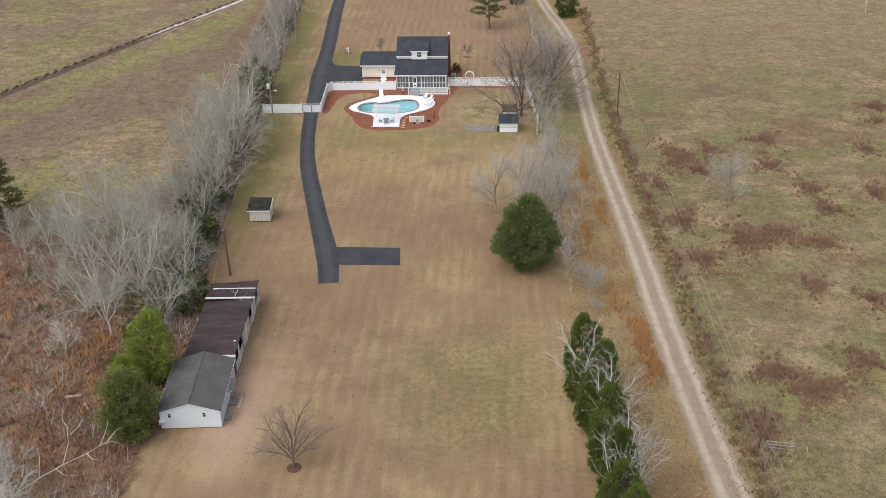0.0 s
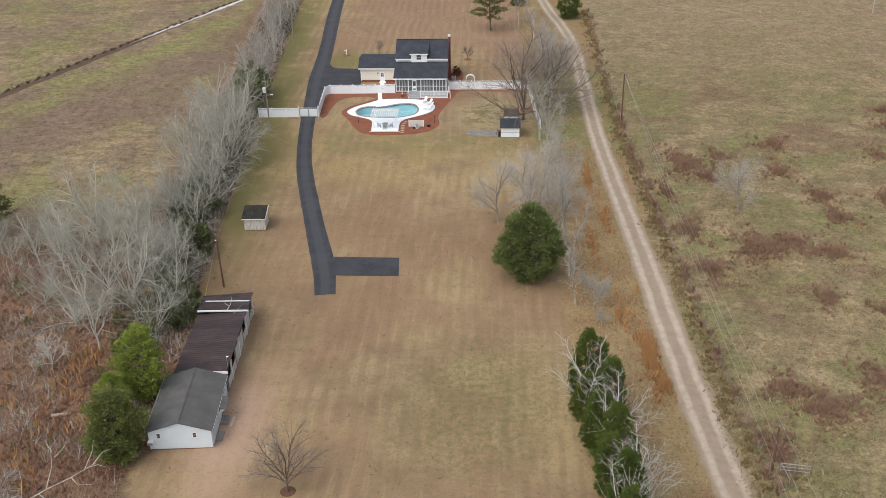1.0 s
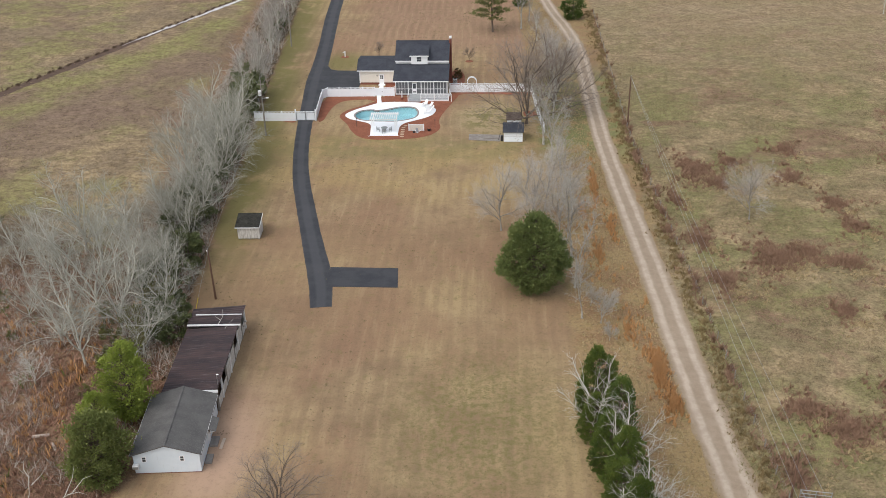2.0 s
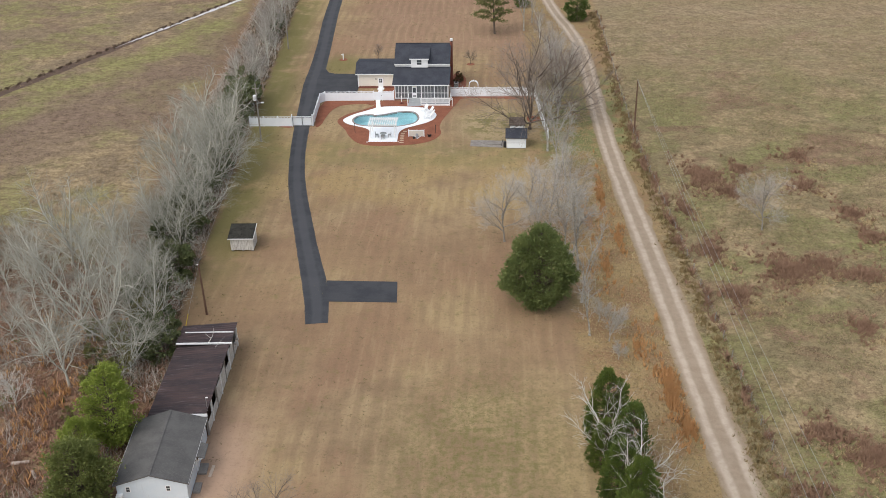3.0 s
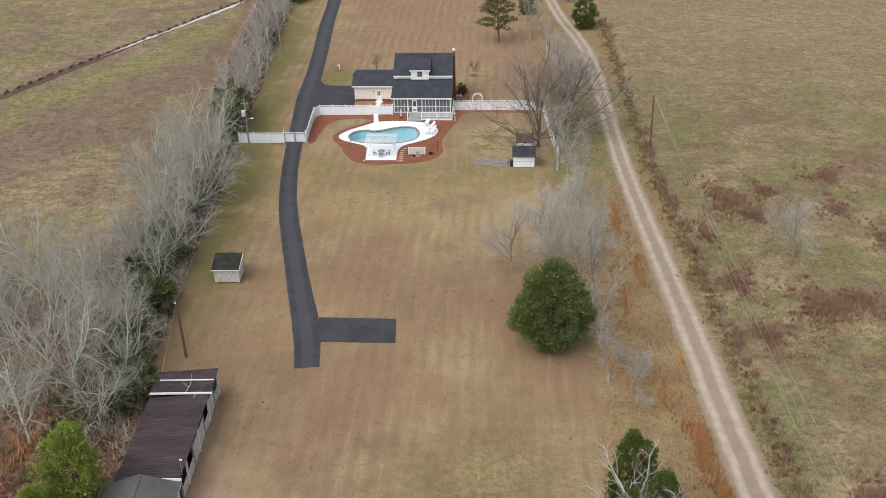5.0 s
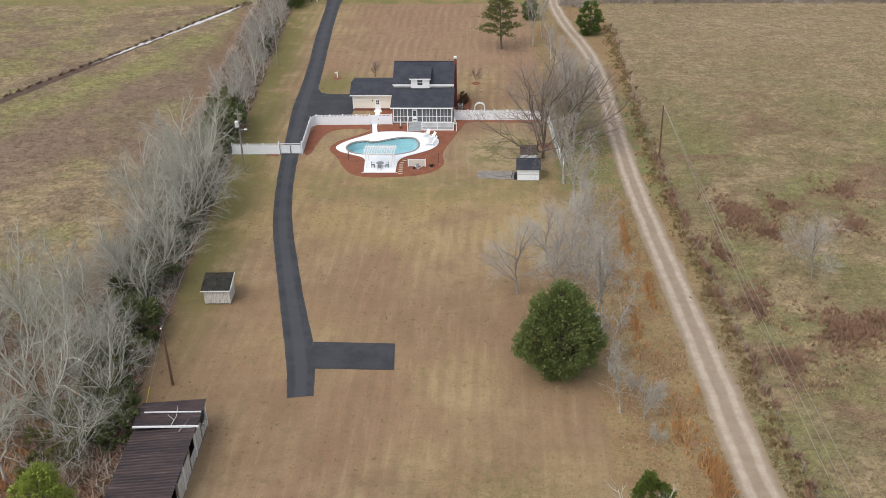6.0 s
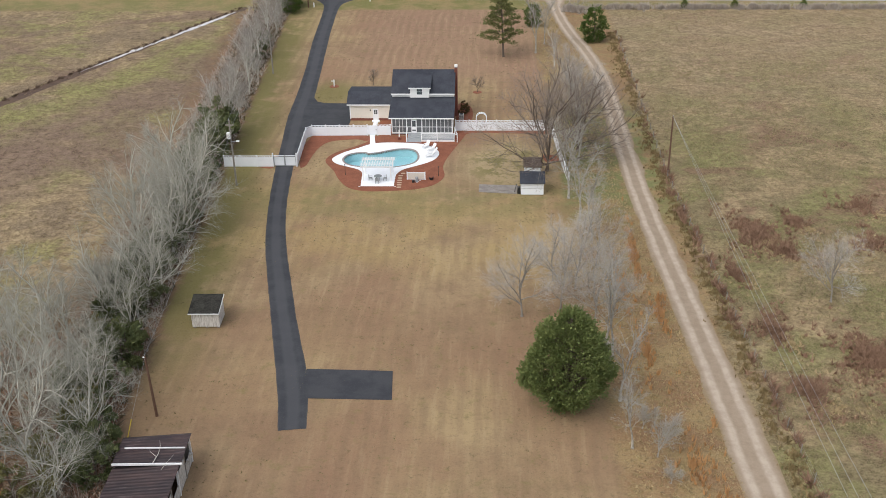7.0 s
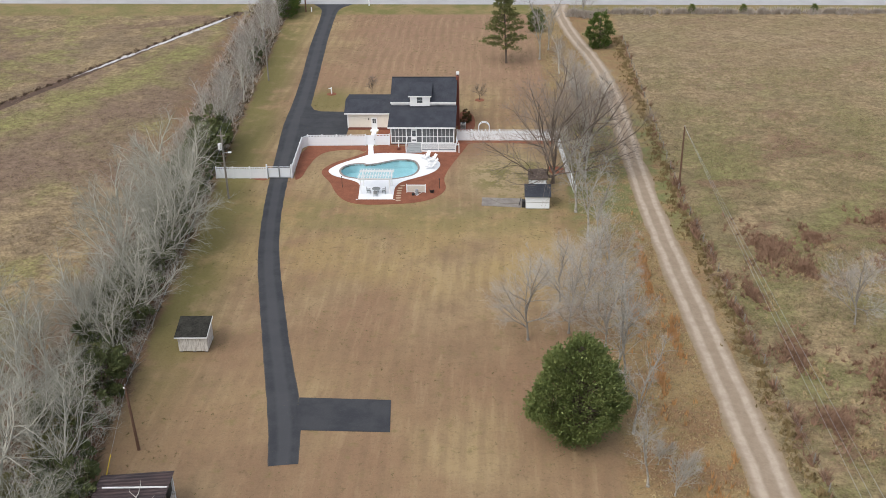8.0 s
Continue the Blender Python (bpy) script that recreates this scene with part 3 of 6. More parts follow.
for pts in ([(-31.6, 186.2), (-30.6, 186.2), (-30.3, 190), (-29.6, 194), (-28, 196.4), (-24, 197.2), (-22.4, 196.4), (-22.4, 198.8), (-31.7, 198.6)], [(-7.2, 199.4), (-4.5, 200.4), (0, 200.2), (7.7, 200.0), (7.8, 201.2), (-7.6, 201.2)], [(6.2, 190.6), (8.2, 190.6), (8.5, 188.4), (6.6, 188.0)], [(-8, 205), (-5.6, 206), (-5.4, 211), (-6.4, 214.4), (-8, 214.4)], [(-21.0, 199.4), (-18.4, 199.4), (-18.4, 204.6), (-19.0, 205.8), (-21.0, 205.8)], [(-38.2, 185.9), (-35.8, 185.8), (-35.9, 184.9), (-37.4, 185.2)]):
    tagged(part("mulch_bed", slab(smooth(pts, 3), 0, 0.03), MULCH), "red bark mulch strip along the fence", "mulch", kind="structure")

# ---------------------------------------------------------------- pool
pool = thing("swimming_pool", (-19, 189, 0), "freeform swimming pool with turquoise water and white deck", "swimming pool")
DECK = smooth([(-26.9, 188.8), (-25.6, 191.2), (-23.3, 193.4), (-21.2, 195.2), (-19.0, 195.7), (-15.7, 195.6), (-13.2, 195.1), (-11.2, 193.4), (-10.2, 191.6), (-10.5, 189.3), (-11.7, 187.5), (-13.6, 186.0), (-15.4, 184.6), (-16.2, 182.8), (-16.25, 180.8), (-16.2, 178.5), (-16.22, 178.4), (-21.1, 178.35), (-21.12, 178.45), (-21.4, 182.2), (-21.6, 183.6), (-22.4, 184.7), (-24.1, 185.7), (-26.0, 186.9)], 4)
part("deck", ring(DECK, grow_loop(POOL, 0.28), 0.0, 0.075), CONCRETE, pool, "white concrete deck")
part("coping", ring(grow_loop(POOL, 0.30), POOL, -0.15, 0.11), COPING, pool, "brown stone coping")
bm = bmesh.new()
rows = [[bm.verts.new((x, y, z)) for x, y in POOL] for z in (0.08, -1.3)]
for i in range(len(POOL)):
    j = (i + 1) % len(POOL)
    bm.faces.new((rows[0][i], rows[0][j], rows[1][j], rows[1][i]))
fl = bm.faces.new(rows[1])
bmesh.ops.triangulate(bm, faces=[fl])
part("basin", bm, LINER, pool, "pale turquoise basin")
water = part("water", slab(POOL, -0.08, -0.06), WATER, pool, "clear turquoise water")
water.visible_shadow = False
for i, (x, y) in enumerate([(-15.2, 183.2), (-15.5, 182.3), (-15.55, 181.4), (-15.5, 180.55), (-15.5, 179.7), (-15.45, 178.9), (-15.4, 178.05)]):
    st = part("stepping_stone", slab(smooth([(x - 0.3, y - 0.18), (x + 0.3, y - 0.15), (x + 0.28, y + 0.18), (x - 0.28, y + 0.16)], 2), 0, 0.07), plain("sandstone", (0.52, 0.40, 0.29), (0.44, 0.33, 0.24), 2, 0.9) if i == 0 else bpy.data.materials["sandstone"])
    tagged(st, "tan flat stepping stone set in mulch", "stepping stone", "stepping stones by the pool")
walkway = strip("walkway", [(-21.85, 205.2, 0.8), (-21.8, 202, 0.85), (-21.7, 199, 0.9), (-21.2, 195, 1.1)], 0.08, CONCRETE, 4, 0.07)
tagged(walkway, "white concrete path from the side door to the pool", "path", kind="structure")


# ---------------------------------------------------------------- house
def prism(profile, x0, x1, bm=None):
    """An outline in (y, z) drawn out along x."""
    bm = bm or bmesh.new()
    a = [bm.verts.new((x0, y, z)) for y, z in profile]
    b = [bm.verts.new((x1, y, z)) for y, z in profile]
    bm.faces.new(a)
    bm.faces.new(b[::-1])
    for i in range(len(a)):
        j = (i + 1) % len(a)
        bm.faces.new((a[i], b[i], b[j], a[j]))
    bmesh.ops.recalc_face_normals(bm, faces=bm.faces)
    return bm


def slope(y0, z0, y1, z1, x0, x1, t=0.14):
    return prism([(y0, z0), (y1, z1), (y1, z1 - t), (y0, z0 - t)], x0, x1)


def window(parent, x0, x1, y, z0, z1, cols=2, rows=2, face=-1):
    w = part("window", box(x0, x1, y, y - face * 0.06, z0, z1), WHITE, parent, "white framed window")
    nx, nz = (x1 - x0 - 0.08) / cols, (z1 - z0 - 0.08) / rows
    for c in range(cols):
        for r in range(rows):
            part("pane", box(x0 + 0.06 + c * nx, x0 + 0.02 + (c + 1) * nx, y + face * 0.004, y - face * 0.03, z0 + 0.06 + r * nz, z0 + 0.02 + (r + 1) * nz), GLASS, w)
    return w


house = thing("house", (-13.5, 204, 0), "cream cottage with charcoal shingle roof and screened porch", "house")
part("wall", prism([(204.6, 0), (212.6, 0), (212.6, 5.55), (208.6, 7.95), (204.6, 5.55)], -18.6, -8.5), CREAM, house, "cream siding walls")
part("brick_end", prism([(204.9, 0), (212.3, 0), (212.3, 5.2), (208.6, 7.75), (204.9, 5.2)], -8.5, -8.38), BRICK, house, "red brick gable end")
part("roof", slope(204.1, 5.55, 208.6, 8.22, -18.9, -8.2), SHINGLE, house, "charcoal shingle roof slope")
part("roof", slope(213.1, 5.55, 208.6, 8.22, -18.9, -8.2), SHINGLE, house, "charcoal shingle roof slope")
part("ridge_cap", box(-18.9, -8.2, 208.48, 208.72, 8.2, 8.29, bevel=0.03), SHINGLE, house)
part("fascia", box(-18.88, -8.22, 204.03, 204.11, 5.27, 5.51), WHITE, house, "white fascia board")
part("frieze", box(-18.75, -8.3, 204.5, 204.6, 4.5, 5.35), WHITE, house, "white trim band")
dorm = part("dormer", box(-15.65, -12.45, 204.0, 206.6, 4.85, 6.62), WHITE, house, "white shed dormer")
part("dormer_roof", slope(203.75, 6.68, 207.6, 7.72, -15.95, -12.15, 0.12), SHINGLE, dorm, "charcoal dormer roof")
part("dormer_fascia", box(-15.92, -12.18, 203.68, 203.75, 6.45, 6.64), WHITE, dorm)
window(dorm, -14.6, -13.6, 203.98, 5.35, 6.4, 1, 2)
chim = part("chimney", box(-8.38, -7.9, 208.1, 209.3, 0, 8.5, bevel=0.02), BRICK, house, "red brick chimney")
part("chimney_cap", box(-8.4, -7.88, 208.35, 208.95, 8.7, 9.1, bevel=0.04), WHITE, chim, "white chimney cap")
part("flue", box(-8.25, -8.0, 208.5, 208.8, 8.5, 8.75), DARK, chim)
# side wing with its own low roof
part("wing_wall", prism([(206.0, 0.45), (212.0, 0.45), (212.0, 3.85), (208.2, 4.35), (206.0, 3.05)], -26.3, -18.7), CREAM, house, "cream siding wing")
part("wing_foundation", box(-26.28, -18.72, 206.03, 211.97, 0, 0.45), BRICK, house, "red brick foundation")
part("wing_roof", slope(205.6, 3.06, 208.2, 4.52, -26.75, -18.7, 0.12), SHINGLE, house, "charcoal shingle roof slope")
part("wing_roof", slope(212.5, 3.95, 208.2, 4.52, -26.75, -18.7, 0.12), SHINGLE, house, "charcoal shingle roof slope")
part("wing_fascia", box(-26.72, -18.75, 205.53, 205.6, 2.84, 3.04), WHITE, house, "white fascia board")
part("corner_board", box(-26.34, -26.14, 205.97, 206.1, 0.3, 3.0), WHITE, house)
sd = part("door", box(-22.35, -21.4, 205.93, 206.0, 0.1, 2.15), WHITE, house, "white side door with a glazed upper half")
part("pane", box(-22.15, -21.6, 205.92, 205.95, 1.2, 1.95), GLASS, sd)
part("muntin", box(-21.9, -21.85, 205.905, 205.92, 1.2, 1.95), WHITE, sd)
part("muntin", box(-22.15, -21.6, 205.9, 205.918, 1.55, 1.6), WHITE, sd)
part("door_step", box(-22.5, -21.2, 205.2, 205.92, 0, 0.18, bevel=0.02), CONCRETE, house)
part("wall_lamp", box(-22.85, -22.7, 205.85, 206.0, 1.75, 2.05, bevel=0.03), DARK, house, "black wall lamp")
# screened porch
part("porch_roof", slope(198.75, 3.2, 204.6, 4.85, -18.9, -8.1, 0.14), SHINGLE, house, "charcoal porch roof")
part("porch_fascia", box(-18.88, -8.12, 198.68, 198.75, 2.98, 3.18), WHITE, house, "white fascia board")
for x in (-18.38, -8.5):
    part("porch_cheek", prism([(199.3, 0.4), (204.55, 0.4), (204.55, 4.6), (199.3, 3.05)], x, x + 0.1), CREAM, house)
part("porch_floor", box(-18.4, -8.4, 199.2, 204.6, 0.2, 0.4), GREY_DECK, house, "grey painted porch floor")
part("porch_skirt", box(-18.4, -8.4, 199.25, 199.35, 0, 0.2), BRICK, house, "brick porch base")
BAYS = [-18.4, -15.97, -13.45, -11.0, -8.45]
for x in BAYS:
    part("porch_post", box(x - 0.08, x + 0.08, 199.1, 199.3, 0.35, 3.0), WHITE, house, "white porch post")
part("porch_beam", box(-18.5, -8.35, 199.08, 199.32, 2.84, 3.05), WHITE, house)
for k, (a, b) in enumerate(zip(BAYS, BAYS[1:])):
    if k == 1:
        a2 = b - 0.85
        spans = [(a + 0.08, a + 0.75, 1), (a2, b - 0.08, 1)]
    else:
        spans = [(a + 0.08, b - 0.08, 4)]
    for p, q, cols in spans:
        sc = part("screen_panel", box(p, q, 199.22, 199.24, 0.4, 2.84), SCREEN, house, "grey insect screen")
        part("mid_rail", box(p, q, 199.15, 199.22, 1.42, 1.50), WHITE, sc)
        part("sill_rail", box(p, q, 199.15, 199.22, 0.38, 0.5), WHITE, sc)
        for c in range(1, cols):
            x = p + (q - p) * c / cols
            part("mullion", box(x - 0.035, x + 0.035, 199.14, 199.215, 0.42, 2.84), WHITE, sc)
pd = part("screen_door", box(-15.2, -14.32, 199.14, 199.2, 0.4, 2.7), WHITE, house, "white screen door")
part("door_screen", box(-15.05, -14.47, 199.12, 199.15, 1.55, 2.5), GLASS, pd)
part("door_screen", box(-15.05, -14.47, 199.12, 199.15, 0.75, 1.0), SCREEN, pd)
# deck, steps and rails in front of the porch
part("deck_floor", box(-13.3, -8.0, 196.3, 199.15, 0.25, 0.36), GREY_DECK, house, "grey painted deck boards")
part("deck_skirt", box(-13.3, -8.0, 196.25, 196.32, 0.0, 0.32), WHITE, house)
for s in range(4):
    part("step", box(-15.75, -13.35, 199.1 - 0.8 * (s + 1), 199.15 - 0.8 * s, 0, 0.36 - 0.085 * s), GREY_DECK, house, "grey painted step")
rl = part("railing", box(-13.3, -8.0, 196.24, 196.32, 1.38, 1.46), WHITE, house, "white wooden railing")
part("bottom_rail", box(-13.3, -8.0, 196.25, 196.31, 0.62, 0.68), WHITE, rl)
for i in range(34):
    x = -13.25 + i * 0.157
    part("baluster", box(x, x + 0.045, 196.26, 196.3, 0.68, 1.38), WHITE, rl)
for x, y in ((-13.35, 196.28), (-10.7, 196.28), (-8.02, 196.28), (-15.78, 196.0), (-7.5, 196.0), (-8.02, 199.0)):
    part("newel", box(x - 0.06, x + 0.06, y - 0.06, y + 0.06, 0, 1.56), WHITE, rl)
part("side_rail", rod((-15.78, 196.0, 1.0), (-15.78, 199.1, 1.5), 0.05), WHITE, rl)
part("side_rail", rod((-8.02, 196.28, 1.42), (-7.5, 195.95, 1.3), 0.05), WHITE, rl)
part("side_rail", rod((-7.5, 195.95, 1.3), (-8.02, 199.0, 1.42), 0.05), WHITE, rl)

ac = thing("air_conditioner", (-7.2, 206.9, 0), "white outdoor air conditioning unit beside the house", "air conditioner")
part("case", box(-7.65, -6.8, 206.5, 207.35, 0, 0.9, bevel=0.04), plain("white_metal", (0.62, 0.62, 0.60), (0.55, 0.55, 0.54), 3, 0.5), ac)
part("fan_grille", rod((-7.22, 206.92, 0.9), (-7.22, 206.92, 0.93), 0.33, n=20), DARK, ac, "black fan grille")
for k in range(5):
    part("louvre", box(-7.6, -6.85, 206.47, 206.5, 0.15 + k * 0.14, 0.2 + k * 0.14), DARK, ac)


# ---------------------------------------------------------------- fences
def fence(a, b, label="white vinyl privacy fence with capped posts", h=1.85):
    a, b = Vector(a), Vector(b)
    run = (b - a).length
    ang = math.degrees(math.atan2(b.y - a.y, b.x - a.x))
    f = thing("fence", (a.x, a.y, 0), label, "fence", "white fence round the yard", turn=ang)
    n = max(1, round(run / 2.4))
    w = run / n
    for i in range(n + 1):
        p = part("post", box(i * w - 0.07, i * w + 0.07, -0.07, 0.07, 0, h + 0.06, bevel=0.01), VINYL, f)
        part("post_cap", rod((i * w, 0, h + 0.06), (i * w, 0, h + 0.16), 0.12, 0.01, 4), VINYL, p)
    for i in range(n):
        x0, x1 = i * w + 0.07, (i + 1) * w - 0.07
        q = part("panel", box(x0, x1, -0.025, 0.025, 0.05, h - 0.32), VINYL, f)
        part("mid_rail", box(x0, x1, -0.04, 0.04, h - 0.34, h - 0.26), VINYL, q)
        part("top_rail", box(x0, x1, -0.04, 0.04, h - 0.08, h), VINYL, q)
        for k in range(9):
            x = x0 + (k + 0.5) * (x1 - x0) / 9
            part("picket", box(x - 0.04, x + 0.04, -0.015, 0.015, h - 0.26, h - 0.08), VINYL, q)
    return f


fence((-43.2, 185.5), (-35.6, 185.6))
fence((-31.9, 186.1), (-32.5, 197.6))
fence((-32.5, 197.6), (-31.7, 198.7))
fence((-31.7, 198.7), (-22.5, 198.95))
fence((-20.9, 199.1), (-18.7, 199.15))
fence((-8.0, 201.25), (7.9, 201.4))
fence((7.9, 201.4), (8.75, 188.5))
fence((8.75, 188.5), (9.6, 179.8), "white vinyl fence stepping down to the grass", 1.7)
gate = thing("driveway_gate", (-33.8, 185.8, 0), "white double driveway gate with dark frame lines", "gate")
for x0, x1 in ((-35.5, -33.8), (-33.75, -32.05)):
    lf = part("gate_leaf", box(x0, x1, 185.78, 185.83, 0.15, 1.55), VINYL, gate)
    part("gate_rail", box(x0, x1, 185.72, 185.78, 1.5, 1.62), VINYL, lf)
    part("gate_rail", box(x0, x1, 185.72, 185.78, 0.1, 0.22), STEEL, lf)
    part("gate_stile", box(x0, x0 + 0.07, 185.71, 185.78, 0.1, 1.85), STEEL, lf)
    part("gate_stile", box(x1 - 0.07, x1, 185.71, 185.78, 0.1, 1.85), STEEL, lf)
    part("gate_top", box(x0, x1, 185.74, 185.8, 1.78, 1.86), VINYL, lf)
for x in (-35.62, -31.95):
    part("gate_post", box(x - 0.09, x + 0.09, 185.7, 185.9, 0, 2.2, bevel=0.01), VINYL, gate)
gg = thing("garden_gate", (-21.7, 199, 0), "white vinyl garden gate on the path", "gate")
part("gate_leaf", box(-22.45, -20.95, 199.0, 199.05, 0.15, 1.75), VINYL, gg)
part("latch", box(-21.1, -21.0, 198.95, 199.0, 0.95, 1.1), DARK, gg)
arch = thing("garden_arbor", (-3.7, 202.2, 0), "white arched garden arbor behind the fence", "arbor")
for y in (201.9, 202.5):
    for x in (-4.55, -2.85):
        part("upright", box(x - 0.06, x + 0.06, y - 0.06, y + 0.06, 0, 2.1), VINYL, arch)
    bm = bmesh.new()
    for k in range(12):
        t0, t1 = math.pi * k / 12, math.pi * (k + 1) / 12
        rod((-3.7 + 0.85 * math.cos(t0), y, 2.05 + 0.8 * math.sin(t0)), (-3.7 + 0.85 * math.cos(t1), y, 2.05 + 0.8 * math.sin(t1)), 0.05, n=6, bm=bm)
    part("hoop", bm, VINYL, arch)
for k in range(9):
    t0 = math.pi * (k + 0.5) / 9
    c, s = -3.7 + 0.85 * math.cos(t0), 2.05 + 0.8 * math.sin(t0)
    part("slat", box(c - 0.05, c + 0.05, 201.85, 202.55, s - 0.03, s + 0.03), VINYL, arch)

# ---------------------------------------------------------------- poolside things
perg = thing("pergola", (-18.8, 181.5, 0.075), "white slatted pergola over the poolside table", "pergola")
for x in (-20.9, -16.75):
    for y in (180.1, 183.0):
        part("post", box(x - 0.08, x + 0.08, y - 0.08, y + 0.08, 0.075, 2.35), WHITE, perg)
for y in (180.1, 183.0):
    part("beam", box(-21.3, -16.35, y - 0.05, y + 0.05, 2.3, 2.48), WHITE, perg)
for i in range(13):
    x = -21.15 + i * 0.385
    part("rafter", box(x - 0.03, x + 0.03, 179.7, 183.4, 2.48, 2.62), WHITE, perg)
for i in range(8):
    y = 179.9 + i * 0.47
    part("slat", box(-21.35, -16.3, y - 0.025, y + 0.025, 2.62, 2.67), WHITE, perg)
table = thing("patio_table", (-18.75, 180.5, 0.075), "round grey metal patio table on the pool deck", "table")
part("tabletop", rod((-18.75, 180.5, 0.74), (-18.75, 180.5, 0.78), 0.6, n=24), plain("patio_grey", (0.20, 0.22, 0.22), (0.27, 0.29, 0.29), 2, 0.4), table)
for k in range(4):
    c, s = math.cos(k * math.pi / 2 + 0.8), math.sin(k * math.pi / 2 + 0.8)
    part("leg", rod((-18.75 + 0.4 * c, 180.5 + 0.4 * s, 0.075), (-18.75 + 0.3 * c, 180.5 + 0.3 * s, 0.74), 0.025), DARK, table)


def patio_chair(x, y, ang):
    c = thing("patio_chair", (x, y, 0.075), "grey metal patio chair at the round table", "chair", "chairs round the patio table", turn=ang)
    m = bpy.data.materials["patio_grey"]
    part("seat", box(-0.26, 0.26, -0.26, 0.26, 0.40, 0.45, bevel=0.015), m, c)
    part("backrest", box(-0.26, 0.26, 0.22, 0.27, 0.45, 0.95, bevel=0.015), m, c)
    for a in (-0.23, 0.23):
        for b in (-0.23, 0.23):
            part("leg", rod((a, b, 0), (a, b, 0.4), 0.02, n=6), DARK, c)
        part("armrest", box(a - 0.03, a + 0.03, -0.25, 0.25, 0.62, 0.66), m, c)


for x, y, ang in ((-19.85, 180.4, 90), (-17.65, 180.4, -90), (-18.75, 179.4, 180), (-18.75, 181.6, 0)):
    patio_chair(x, y, ang)


def lounger(x, y, ang):
    c = thing("lounge_chair", (x, y, 0.075), "white reclining pool lounge chair on the deck", "lounge chair", "lounge chairs by the pool", turn=ang)
    part("seat", box(-0.32, 0.32, -0.75, 0.35, 0.28, 0.36, bevel=0.02), WHITE, c)
    bm = box(-0.32, 0.32, 0, 0.85, -0.03, 0.05, bevel=0.02)
    bmesh.ops.rotate(bm, verts=bm.verts, matrix=Matrix.Rotation(radians(52), 3, "X"))
    bmesh.ops.translate(bm, verts=bm.verts, vec=(0, 0.35, 0.33))
    part("backrest", bm, WHITE, c)
    for a in (-0.34, 0.34):
        part("armrest", box(a - 0.05, a + 0.05, -0.35, 0.5, 0.52, 0.56), WHITE, c)
        for b in (-0.65, 0.4):
            part("leg", box(a - 0.035, a + 0.035, b - 0.035, b + 0.035, 0, 0.53), WHITE, c)


for x, y, ang in ((-12.45, 193.6, -35), (-11.5, 192.4, -50), (-11.3, 190.9, -75), (-11.6, 189.6, -85)):
    lounger(x, y, ang)
lat = thing("lattice_screen", (-13.0, 180.8, 0.03), "white lattice screen in the mulch bed", "screen")
part("panel_frame", box(-14.4, -11.7, 180.78, 180.84, 0.1, 1.25), VINYL, lat)
part("lattice_field", box(-14.3, -11.8, 180.76, 180.78, 0.2, 1.15), plain("pale_lattice", (0.66, 0.62, 0.55), (0.58, 0.54, 0.48), 6, 0.7, fine=30), lat)
for x in (-14.4, -11.7):
    part("post", box(x - 0.05, x + 0.05, 180.76, 180.86, 0, 1.35), VINYL, lat)
pump = thing("pool_pump", (-13.2, 179.9, 0.03), "grey pool pump and filter tank", "pool pump")
part("filter_tank", rod((-12.9, 180.1, 0.03), (-12.9, 180.1, 0.8), 0.26, 0.22, 14), plain("grey_plastic", (0.34, 0.36, 0.38), (0.28, 0.30, 0.32), 3, 0.5), pump)
part("pump_body", box(-13.6, -13.2, 179.7, 180.0, 0.03, 0.4, bevel=0.05), DARK, pump)
part("pipe", rod((-13.4, 179.85, 0.3), (-12.9, 180.1, 0.5), 0.05), VINYL, pump)
part("pipe", rod((-12.9, 179.6, 0.1), (-12.2, 179.6, 0.6), 0.04), VINYL, pump)
urn = thing("planter", (-10.8, 180.9, 0.03), "dark round planter in the mulch", "planter")
part("pot", rod((-10.8, 180.9, 0.03), (-10.8, 180.9, 0.5), 0.25, 0.38, 16), DARK, urn)
part("soil", rod((-10.8, 180.9, 0.44), (-10.8, 180.9, 0.53), 0.32, n=16), MULCH, urn)
for x, y, h in ((-23.95, 182.5, 1.6), (-9.8, 182.3, 1.4)):
    lp = thing("garden_torch", (x, y, 0.03), "slim black garden torch in the mulch", "garden torch", "garden torches")
    part("stake", rod((x, y, 0.0), (x, y, h), 0.035), DARK, lp)
    part("head", rod((x, y, h), (x, y, h + 0.2), 0.05, 0.09), DARK, lp)
wp = thing("white_post_planter", (-17.1, 197.6, 0.03), "white post with a dark pot in the mulch bed", "garden ornament")
part("post", box(-17.18, -17.02, 197.52, 197.68, 0.03, 1.5, bevel=0.02), WHITE, wp)
part("pot", rod((-17.1, 197.2, 0.03), (-17.1, 197.2, 0.35), 0.2, 0.28, 12), BRICK, wp)
orn = thing("yard_post", (-31.8, 224.2, 0), "white yard post in a ring of mulch", "garden ornament")
part("mulch_ring", rod((-31.8, 224.2, 0), (-31.8, 224.2, 0.05), 0.9, 0.8, 20), MULCH, orn)
part("post", box(-31.9, -31.7, 224.1, 224.3, 0, 1.3, bevel=0.02), WHITE, orn)
part("arm", box(-32.3, -31.7, 224.15, 224.25, 1.0, 1.12), WHITE, orn)


